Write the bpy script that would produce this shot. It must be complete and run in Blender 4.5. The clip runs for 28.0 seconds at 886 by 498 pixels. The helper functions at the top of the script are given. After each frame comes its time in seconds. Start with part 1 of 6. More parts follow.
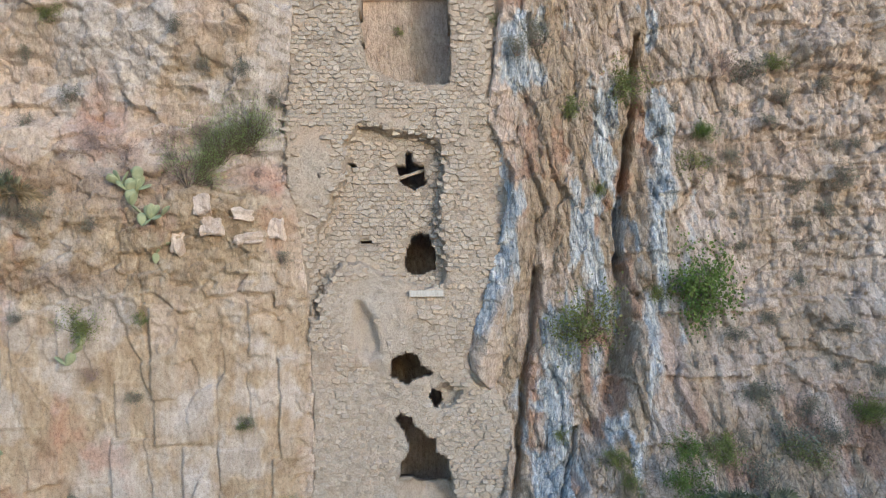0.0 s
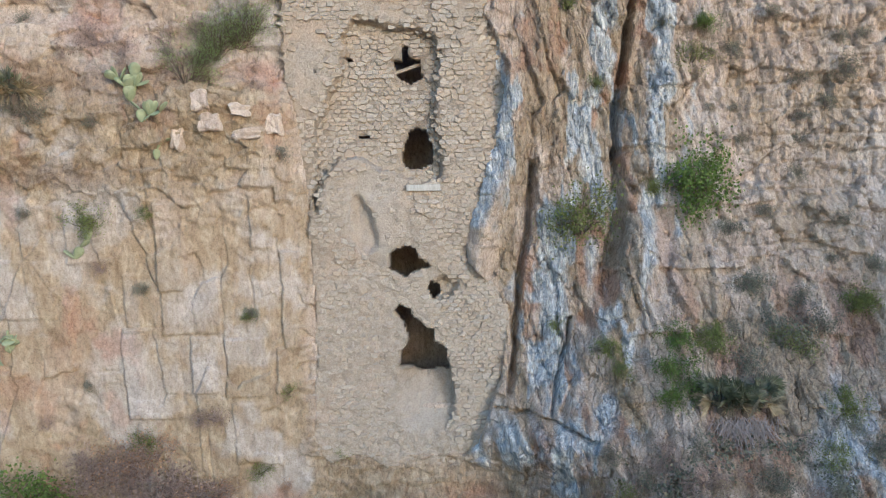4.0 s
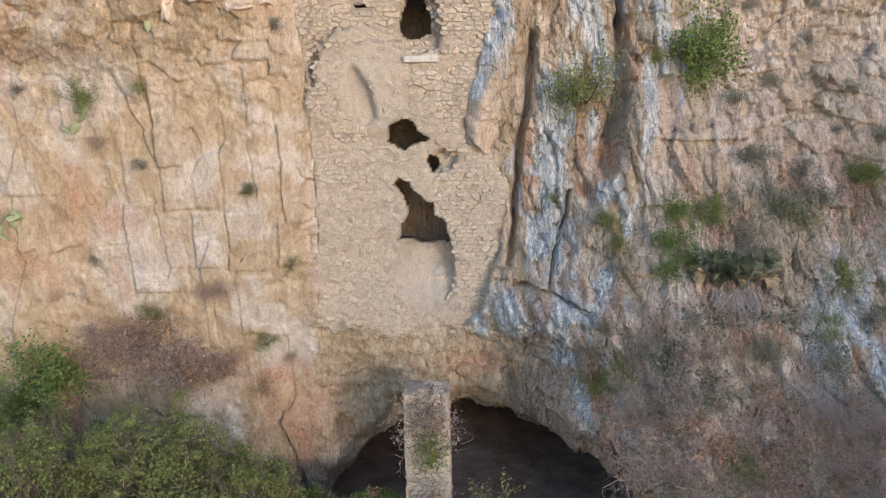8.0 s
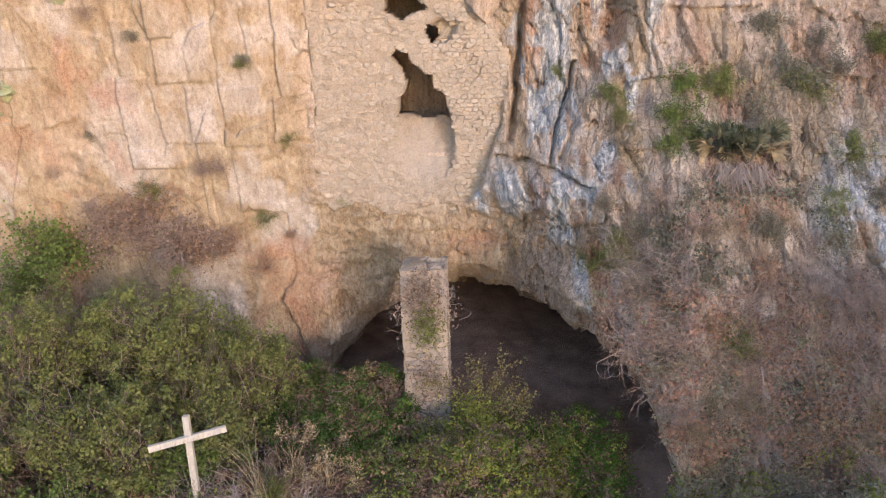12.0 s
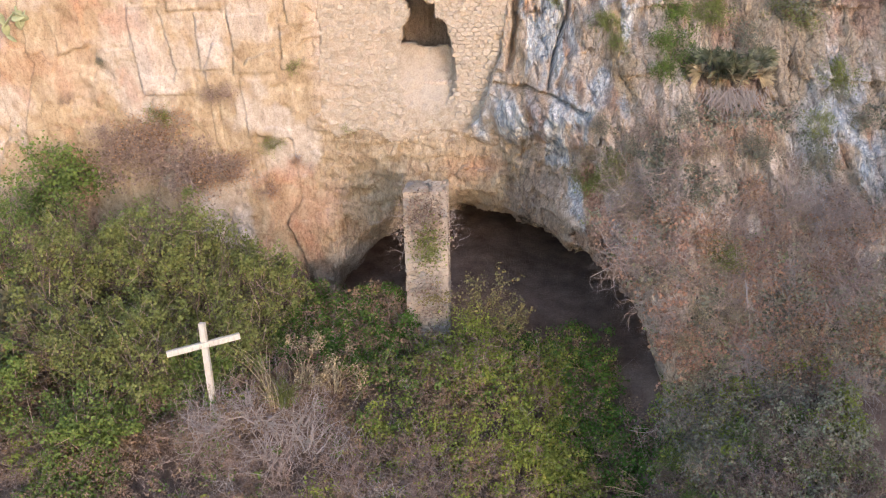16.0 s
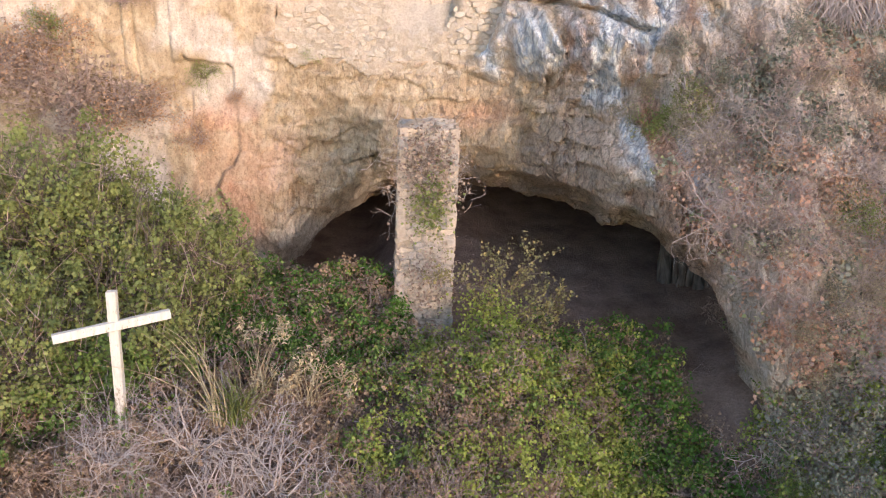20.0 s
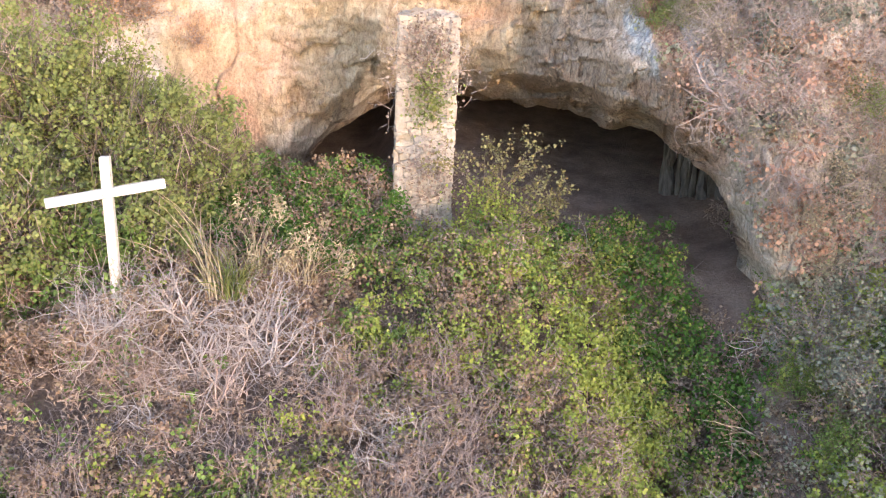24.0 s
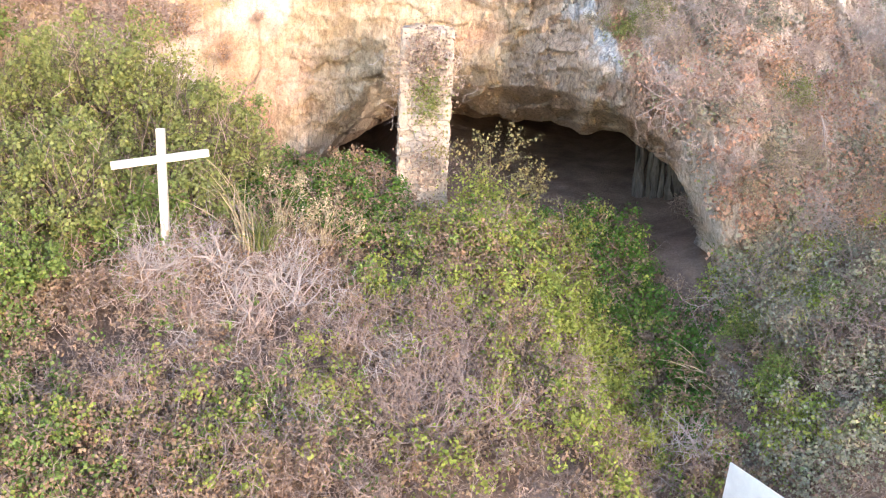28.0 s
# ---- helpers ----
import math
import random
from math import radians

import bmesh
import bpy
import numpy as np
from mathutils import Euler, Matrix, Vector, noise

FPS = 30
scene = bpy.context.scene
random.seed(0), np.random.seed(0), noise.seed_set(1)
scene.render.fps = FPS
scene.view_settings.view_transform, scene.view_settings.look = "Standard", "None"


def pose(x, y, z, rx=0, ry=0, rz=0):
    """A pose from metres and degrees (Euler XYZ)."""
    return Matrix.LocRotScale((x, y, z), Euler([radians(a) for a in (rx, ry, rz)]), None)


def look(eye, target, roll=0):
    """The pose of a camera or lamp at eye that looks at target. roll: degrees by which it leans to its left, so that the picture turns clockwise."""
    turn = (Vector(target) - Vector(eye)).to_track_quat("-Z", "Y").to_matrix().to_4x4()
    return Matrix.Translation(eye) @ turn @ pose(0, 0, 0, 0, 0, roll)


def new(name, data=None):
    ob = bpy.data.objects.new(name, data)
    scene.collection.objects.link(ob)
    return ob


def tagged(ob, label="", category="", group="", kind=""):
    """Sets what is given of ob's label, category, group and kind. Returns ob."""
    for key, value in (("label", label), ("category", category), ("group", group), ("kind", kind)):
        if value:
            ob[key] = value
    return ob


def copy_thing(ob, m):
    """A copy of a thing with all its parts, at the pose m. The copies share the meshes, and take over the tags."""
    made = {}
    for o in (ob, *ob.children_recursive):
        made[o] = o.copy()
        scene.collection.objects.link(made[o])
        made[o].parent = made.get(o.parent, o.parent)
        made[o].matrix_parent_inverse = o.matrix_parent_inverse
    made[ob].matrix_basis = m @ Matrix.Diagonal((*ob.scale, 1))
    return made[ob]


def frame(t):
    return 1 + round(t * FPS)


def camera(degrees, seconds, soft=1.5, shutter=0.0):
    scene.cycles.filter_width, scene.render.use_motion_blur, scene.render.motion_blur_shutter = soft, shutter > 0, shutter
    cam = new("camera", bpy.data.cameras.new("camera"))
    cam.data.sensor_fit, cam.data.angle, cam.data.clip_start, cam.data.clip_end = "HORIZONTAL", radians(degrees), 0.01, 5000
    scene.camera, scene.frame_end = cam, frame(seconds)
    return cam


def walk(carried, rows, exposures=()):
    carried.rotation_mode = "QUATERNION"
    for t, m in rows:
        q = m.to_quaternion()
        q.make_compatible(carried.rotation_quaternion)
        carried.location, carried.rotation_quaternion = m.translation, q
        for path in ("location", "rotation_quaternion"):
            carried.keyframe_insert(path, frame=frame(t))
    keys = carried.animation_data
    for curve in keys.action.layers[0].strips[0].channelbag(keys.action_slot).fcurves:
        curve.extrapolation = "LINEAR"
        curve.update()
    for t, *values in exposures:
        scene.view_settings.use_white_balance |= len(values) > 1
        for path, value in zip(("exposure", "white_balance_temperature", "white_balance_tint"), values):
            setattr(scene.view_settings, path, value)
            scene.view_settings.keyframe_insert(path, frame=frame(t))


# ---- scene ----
# camera and its way: seconds, eye, heading, pitch, roll
cam = camera(52, 28.0, soft=1.1)
ROWS = [
    (0, 0.809, -21.626, 10.319, -0.962, 4.585, 0.769), (0.5, 0.938, -21.702, 10.214, -0.628, 4.216, 0.833),
    (1, 1.019, -21.746, 10.187, -0.394, 3.638, 0.837), (1.5, 1.116, -21.794, 10.178, -0.169, 2.934, 0.853),
    (2, 1.186, -21.837, 10.179, -0.031, 2.086, 0.907), (2.5, 1.256, -21.862, 10.144, 0.134, 1.317, 0.895),
    (3, 1.297, -21.889, 10.103, 0.237, 0.461, 0.917), (3.5, 1.391, -21.932, 10.109, 0.490, -0.545, 0.970),
    (5.5, 1.740, -21.891, 9.974, 1.492, -4.310, 1.120), (6, 1.814, -21.869, 9.960, 1.697, -5.302, 1.186),
    (6.5, 1.879, -21.874, 9.910, 1.878, -6.154, 1.170), (7, 1.974, -21.880, 9.977, 2.140, -7.276, 1.265),
    (7.5, 2.003, -21.872, 10.035, 2.206, -8.393, 1.317), (8, 1.932, -21.868, 10.150, 2.045, -9.642, 1.439),
    (8.5, 2.024, -21.821, 10.142, 2.290, -10.621, 1.510), (9, 2.081, -21.802, 10.099, 2.436, -11.534, 1.547),
    (9.5, 2.128, -21.794, 10.025, 2.598, -12.357, 1.550), (10, 2.281, -21.708, 9.963, 3.044, -13.248, 1.617),
    (10.5, 2.461, -21.615, 9.877, 3.585, -14.015, 1.751), (11, 2.611, -21.505, 9.806, 4.051, -14.813, 1.870),
    (11.5, 2.617, -21.488, 9.784, 4.096, -15.710, 1.874), (12, 2.615, -21.506, 9.757, 4.116, -16.617, 1.875),
    (12.5, 2.580, -21.579, 9.676, 4.030, -17.346, 1.840), (13, 2.578, -21.685, 9.594, 3.999, -18.111, 1.775),
    (13.5, 2.577, -21.781, 9.536, 3.978, -18.945, 1.762), (15.5, 2.448, -22.393, 9.360, 3.671, -19.545, 1.518),
    (16, 2.447, -22.632, 9.313, 3.629, -19.467, 1.440), (16.5, 2.417, -22.964, 9.262, 3.553, -19.352, 1.345),
    (17, 2.432, -23.335, 9.177, 3.603, -18.600, 1.296), (17.5, 2.418, -23.776, 9.102, 3.488, -17.554, 1.140),
    (18, 2.242, -23.548, 8.782, 3.076, -16.988, 0.884), (18.5, 1.498, -21.814, 7.944, 1.131, -16.751, 0.045),
    (19, 0.802, -20.260, 7.199, -1.055, -16.552, -0.844), (19.5, 0.282, -18.853, 6.546, -2.913, -16.448, -1.738),
    (20, -0.151, -17.558, 5.941, -4.697, -16.381, -2.362), (20.5, -0.331, -16.351, 5.483, -5.809, -16.790, -2.828),
    (21, -0.047, -15.620, 5.234, -4.874, -17.572, -2.480), (21.5, -0.034, -15.932, 5.176, -4.751, -17.850, -2.514),
    (23.5, -0.078, -17.407, 4.752, -4.674, -18.169, -2.708), (24, -0.076, -17.773, 4.653, -4.689, -18.270, -2.725),
    (24.5, -0.094, -18.135, 4.543, -4.710, -18.367, -2.714), (25, -0.128, -18.490, 4.423, -4.750, -18.465, -2.768),
    (25.5, -0.161, -18.826, 4.314, -4.796, -18.387, -2.770), (26, -0.149, -19.175, 4.204, -4.692, -17.587, -2.734),
    (26.5, -0.140, -19.519, 4.109, -4.558, -16.739, -2.700), (27, -0.164, -19.840, 3.979, -4.567, -15.813, -2.690),
    (27.5, -0.173, -20.155, 3.885, -4.573, -14.973, -2.713), (28, -0.205, -20.447, 3.796, -4.671, -14.192, -2.740)]
EXPOSURES = [(0, -0.80, 5100, 8), (6, -0.70, 5100, 8), (8.5, -0.54, 5950, 16), (11, -0.38, 6450, 25), (17, 0.04, 6350, 22), (21, 0.38, 6400, 22), (24, 0.92, 6400, 21), (28, 1.12, 6400, 21)]


def eye_pose(x, y, z, heading, pitch, roll):
    h, p = radians(heading), radians(pitch)
    way = Vector((-math.sin(h) * math.cos(p), math.cos(h) * math.cos(p), math.sin(p)))
    return look((x, y, z), Vector((x, y, z)) + way, -roll)


walk(cam, [(r[0], eye_pose(*r[1:])) for r in ROWS], EXPOSURES)

# light: hazy low sun from the front right, blue sky
SUN = Vector((-0.62, 1.0, -0.15)).normalized()
world = bpy.data.worlds.new("sky")
scene.world = world
world.use_nodes = True
wn = world.node_tree.nodes
sky = wn.new("ShaderNodeTexSky")
sky.sky_type = "NISHITA"
sky.sun_disc = False
sky.sun_elevation = math.asin(-SUN.z)
sky.sun_rotation = math.atan2(-SUN.x, -SUN.y)
sky.air_density, sky.dust_density, sky.ozone_density = 1.0, 0.8, 1.6
wn["Background"].inputs["Strength"].default_value = 0.80
world.node_tree.links.new(sky.outputs["Color"], wn["Background"].inputs["Color"])
sun_data = bpy.data.lights.new("sun", "SUN")
sun_data.energy, sun_data.angle, sun_data.color = 1.72, radians(0.7), (1.0, 0.91, 0.80)
sun = new("sun", sun_data)
sun.matrix_world = look((0, -30, 30), Vector((0, -30, 30)) + SUN)


# ---- noise in arrays ----
def hash01(i, j, k=0):
    h = (i.astype(np.int64) * 374761393 + j.astype(np.int64) * 668265263 + k * 974634777) & 0xFFFFFFFF
    h = ((h ^ (h >> 13)) * 1274126177) & 0xFFFFFFFF
    return ((h ^ (h >> 16)) & 0xFFFF) / 65535.0


def vnoise(x, y, k=0):
    x, y = np.broadcast_arrays(np.asarray(x, float), np.asarray(y, float))
    i, j = np.floor(x), np.floor(y)
    u, v = x - i, y - j
    u, v = u * u * (3 - 2 * u), v * v * (3 - 2 * v)
    a, b = hash01(i, j, k), hash01(i + 1, j, k)
    c, d = hash01(i, j + 1, k), hash01(i + 1, j + 1, k)
    return (a * (1 - u) + b * u) * (1 - v) + (c * (1 - u) + d * u) * v


def fbm(x, y, k=0, octaves=4):
    total, amp, norm = 0, 1.0, 0.0
    for o in range(octaves):
        total = total + amp * vnoise(x * 2 ** o + 17.3 * o, y * 2 ** o - 9.1 * o, k + o)
        norm += amp
        amp *= 0.5
    return total / norm


def step(a, b, x):
    t = np.clip((x - a) / (b - a), 0, 1)
    return t * t * (3 - 2 * t)


def bump(x, z, cx, cz, rx, rz):
    return np.exp(-(((x - cx) / rx) ** 2 + ((z - cz) / rz) ** 2))


def groove(x, z, pts, width):
    """1 on the line through pts, falling to 0 at width."""
    best = np.full(np.shape(x), 9.0)
    for (ax, az), (bx, bz) in zip(pts, pts[1:]):
        dx, dz = bx - ax, bz - az
        s = np.clip(((x - ax) * dx + (z - az) * dz) / (dx * dx + dz * dz), 0, 1)
        best = np.minimum(best, np.hypot(x - ax - s * dx, z - az - s * dz))
    return 1 - step(0, width, best)


# ---- materials ----
def mat(name, rough=0.9):
    m = bpy.data.materials.new(name)
    m.use_nodes = True
    n = m.node_tree.nodes
    n["Principled BSDF"].inputs["Roughness"].default_value = rough
    n["Principled BSDF"].inputs["Specular IOR Level"].default_value = 0.25
    return m, n, m.node_tree.links, n["Principled BSDF"]


def noise_node(n, l, scale, detail=6, rough=0.6, stretch=None, distort=0.0):
    geo = n.new("ShaderNodeNewGeometry")
    tex = n.new("ShaderNodeTexNoise")
    tex.inputs["Scale"].default_value = scale
    tex.inputs["Detail"].default_value = detail
    tex.inputs["Roughness"].default_value = rough
    tex.inputs["Distortion"].default_value = distort
    if stretch:
        mp = n.new("ShaderNodeMapping")
        mp.inputs["Scale"].default_value = stretch
        l.new(geo.outputs["Position"], mp.inputs["Vector"])
        l.new(mp.outputs["Vector"], tex.inputs["Vector"])
    else:
        l.new(geo.outputs["Position"], tex.inputs["Vector"])
    return tex.outputs["Fac"]


def ramp(n, l, fac, stops):
    r = n.new("ShaderNodeValToRGB")
    els = r.color_ramp.elements
    while len(els) < len(stops):
        els.new(0.5)
    for e, (p, c) in zip(els, stops):
        e.position, e.color = p, (*c, 1)
    l.new(fac, r.inputs["Fac"])
    return r.outputs["Color"]


def mix(n, l, fac, a, b, mode="MIX"):
    m = n.new("ShaderNodeMix")
    m.data_type, m.blend_type = "RGBA", mode
    for sock, v in ((0, fac), (6, a), (7, b)):
        if isinstance(v, (int, float)):
            m.inputs[sock].default_value = v
        elif isinstance(v, tuple):
            m.inputs[sock].default_value = (*v, 1)
        else:
            l.new(v, m.inputs[sock])
    return m.outputs[2]


def relief(n, l, bsdf, fac, strength, distance):
    b = n.new("ShaderNodeBump")
    b.inputs["Strength"].default_value = strength
    b.inputs["Distance"].default_value = distance
    l.new(fac, b.inputs["Height"])
    l.new(b.outputs["Normal"], bsdf.inputs["Normal"])


def attr(n, name):
    a = n.new("ShaderNodeAttribute")
    a.attribute_name = name
    return a.outputs["Fac"]


def maths(n, l, op, a, b=None, clamp=False):
    m = n.new("ShaderNodeMath")
    m.operation, m.use_clamp = op, clamp
    for i, v in enumerate((a, b)):
        if v is None:
            continue
        if isinstance(v, (int, float)):
            m.inputs[i].default_value = v
        else:
            l.new(v, m.inputs[i])
    return m.outputs[0]


def n_colour(n, l, scale):
    tex = n.new("ShaderNodeTexNoise")
    tex.inputs["Scale"].default_value = scale
    geo = n.new("ShaderNodeNewGeometry")
    l.new(geo.outputs["Position"], tex.inputs["Vector"])
    return tex.outputs["Color"]


def rock_material():
    m, n, l, b = mat("cliff_limestone", 0.93)
    big = noise_node(n, l, 0.55, 5, 0.62)
    mid = noise_node(n, l, 2.6, 7, 0.68, (1.0, 1.0, 0.55), 0.4)
    fine = noise_node(n, l, 13, 8, 0.72, (1.0, 1.0, 0.7))
    streak = noise_node(n, l, 15, 6, 0.7, (1.0, 1.0, 0.16), 0.3)
    base = ramp(n, l, mid, [(0.22, (0.30, 0.232, 0.185)), (0.42, (0.455, 0.37, 0.308)), (0.6, (0.61, 0.522, 0.452)), (0.8, (0.74, 0.68, 0.62))])
    ochre = ramp(n, l, noise_node(n, l, 3.4, 8, 0.68, (1.0, 1.0, 0.5), 0.6), [(0.3, (0.235, 0.17, 0.11)), (0.5, (0.355, 0.28, 0.195)), (0.7, (0.48, 0.405, 0.305))])
    rust = ramp(n, l, fine, [(0.3, (0.26, 0.125, 0.085)), (0.7, (0.46, 0.265, 0.18))])
    grey = ramp(n, l, mid, [(0.25, (0.28, 0.252, 0.235)), (0.5, (0.44, 0.40, 0.37)), (0.75, (0.60, 0.56, 0.525))])
    blue = ramp(n, l, noise_node(n, l, 7, 7, 0.7, (1.0, 1.0, 0.22), 0.5), [(0.3, (0.19, 0.225, 0.275)), (0.46, (0.36, 0.40, 0.455)), (0.60, (0.66, 0.67, 0.675))])
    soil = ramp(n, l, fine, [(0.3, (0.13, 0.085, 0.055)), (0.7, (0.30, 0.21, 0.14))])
    wob = maths(n, l, "MULTIPLY", maths(n, l, "SUBTRACT", mid, 0.5), 0.95)

    def zone(name, gain=1.15):
        return maths(n, l, "MULTIPLY", maths(n, l, "SUBTRACT", maths(n, l, "ADD", attr(n, name), wob), 0.25), gain, True)
    col = mix(n, l, maths(n, l, "MULTIPLY", maths(n, l, "SUBTRACT", big, 0.5), 2.6, True), base, ochre)
    col = mix(n, l, zone("ochre"), col, ochre)
    col = mix(n, l, zone("grey"), col, grey)
    col = mix(n, l, zone("rust"), col, rust)
    col = mix(n, l, zone("blue", 2.0), col, blue)
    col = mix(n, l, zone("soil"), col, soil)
    col = mix(n, l, maths(n, l, "ADD", 0.35, maths(n, l, "MULTIPLY", attr(n, "fluted"), 0.15)), col, ramp(n, l, fine, [(0.34, (0.36, 0.34, 0.32)), (0.46, (0.97, 0.96, 0.94)), (0.60, (1.26, 1.26, 1.26))]), "MULTIPLY")
    # dark weathering streaks and pocks, strongest on the fluted rock
    rough_zone = attr(n, "fluted")
    pale_streak = ramp(n, l, streak, [(0.36, (0.40, 0.39, 0.40)), (0.47, (0.97, 0.96, 0.95)), (0.62, (1.28, 1.28, 1.28))])
    col = mix(n, l, maths(n, l, "ADD", 0.05, maths(n, l, "MULTIPLY", rough_zone, 0.4)), col, pale_streak, "MULTIPLY")
    # open joints between upright slivers of rock, their dark shade put into the colour
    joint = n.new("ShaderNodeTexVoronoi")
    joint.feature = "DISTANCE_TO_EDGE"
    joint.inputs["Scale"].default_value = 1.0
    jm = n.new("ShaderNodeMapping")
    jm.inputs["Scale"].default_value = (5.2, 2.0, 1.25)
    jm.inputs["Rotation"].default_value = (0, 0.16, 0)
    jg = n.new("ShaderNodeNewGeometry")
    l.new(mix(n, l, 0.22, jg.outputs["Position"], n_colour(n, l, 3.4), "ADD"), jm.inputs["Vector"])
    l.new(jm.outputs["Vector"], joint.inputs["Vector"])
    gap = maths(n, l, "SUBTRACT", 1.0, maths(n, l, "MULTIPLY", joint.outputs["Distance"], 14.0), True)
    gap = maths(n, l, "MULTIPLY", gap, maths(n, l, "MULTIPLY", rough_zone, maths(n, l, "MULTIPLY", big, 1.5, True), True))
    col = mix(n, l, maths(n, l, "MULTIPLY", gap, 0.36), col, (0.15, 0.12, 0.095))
    grit = noise_node(n, l, 30, 4, 0.7)
    col = mix(n, l, maths(n, l, "ADD", 0.4, maths(n, l, "MULTIPLY", rough_zone, 0.08)), col, ramp(n, l, grit, [(0.36, (0.42, 0.40, 0.39)), (0.46, (1.0, 1.0, 1.0)), (0.62, (1.22, 1.22, 1.22))]), "MULTIPLY")
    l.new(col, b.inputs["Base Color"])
    chip = n.new("ShaderNodeTexVoronoi")
    chip.distance = "CHEBYCHEV"
    chip.inputs["Scale"].default_value = 7.0
    mp = n.new("ShaderNodeMapping")
    mp.inputs["Scale"].default_value = (1.0, 1.0, 0.6)
    geo = n.new("ShaderNodeNewGeometry")
    l.new(geo.outputs["Position"], mp.inputs["Vector"])
    l.new(mix(n, l, 0.12, mp.outputs["Vector"], n_colour(n, l, 4.0), "ADD"), chip.inputs["Vector"])
    h = maths(n, l, "ADD", maths(n, l, "MULTIPLY", mid, 0.30), maths(n, l, "MULTIPLY", fine, 0.75))
    h = maths(n, l, "ADD", h, maths(n, l, "MULTIPLY", maths(n, l, "MULTIPLY", streak, rough_zone), 0.6))
    h = maths(n, l, "SUBTRACT", h, maths(n, l, "MULTIPLY", chip.outputs["Distance"], 0.5))
    h = maths(n, l, "SUBTRACT", h, maths(n, l, "MULTIPLY", gap, 0.5))
    relief(n, l, b, maths(n, l, "MULTIPLY", h, maths(n, l, "ADD", 0.45, maths(n, l, "MULTIPLY", rough_zone, 0.75))), 1.0, 0.075)
    return m


def stone_material(name, tones, per="object"):
    m, n, l, b = mat(name, 0.92)
    fine = noise_node(n, l, 16, 8, 0.7)
    mid = noise_node(n, l, 3.0, 5, 0.6)
    if per == "object":
        rnd = n.new("ShaderNodeObjectInfo").outputs["Random"]
    else:
        rnd = n.new("ShaderNodeNewGeometry").outputs["Random Per Island"]
    k = len(tones) - 1
    col = ramp(n, l, rnd, [(i / k, c) for i, c in enumerate(tones)])
    col = mix(n, l, 0.6, col, ramp(n, l, fine, [(0.25, (0.5, 0.48, 0.45)), (0.55, (1, 1, 1)), (0.8, (1.2, 1.2, 1.18))]), "MULTIPLY")
    col = mix(n, l, maths(n, l, "MULTIPLY", maths(n, l, "SUBTRACT", mid, 0.55), 2.5, True), col, (0.56, 0.43, 0.30))
    l.new(col, b.inputs["Base Color"])
    relief(n, l, b, fine, 0.8, 0.05)
    return m


def mortar_material():
    m, n, l, b = mat("lime_mortar", 0.95)
    fine = noise_node(n, l, 22, 8, 0.75)
    mid = noise_node(n, l, 5.0, 7, 0.65)
    big = noise_node(n, l, 0.8, 4, 0.6)
    col = ramp(n, l, mid, [(0.25, (0.387, 0.323, 0.254)), (0.5, (0.507, 0.439, 0.361)), (0.75, (0.602, 0.55, 0.477))])
    col = mix(n, l, maths(n, l, "MULTIPLY", maths(n, l, "SUBTRACT", big, 0.5), 2.6, True), col, (0.62, 0.475, 0.355))
    # darker mortar between stones: the shade of the joints put into its colour
    joints = ramp(n, l, mid, [(0.3, (0.34, 0.28, 0.219)), (0.7, (0.469, 0.405, 0.332))])
    col = mix(n, l, maths(n, l, "MULTIPLY", maths(n, l, "SUBTRACT", attr(n, "pale"), 0.12), 5.0, True), joints, col)
    col = mix(n, l, maths(n, l, "MULTIPLY", maths(n, l, "SUBTRACT", attr(n, "pale"), 0.35), 1.0, True), col, (0.55, 0.495, 0.43))
    col = mix(n, l, 0.6, col, ramp(n, l, fine, [(0.3, (0.5, 0.47, 0.45)), (0.55, (1, 1, 1)), (0.8, (1.2, 1.2, 1.2))]), "MULTIPLY")
    l.new(col, b.inputs["Base Color"])
    relief(n, l, b, maths(n, l, "ADD", fine, mid), 1.0, 0.06)
    return m


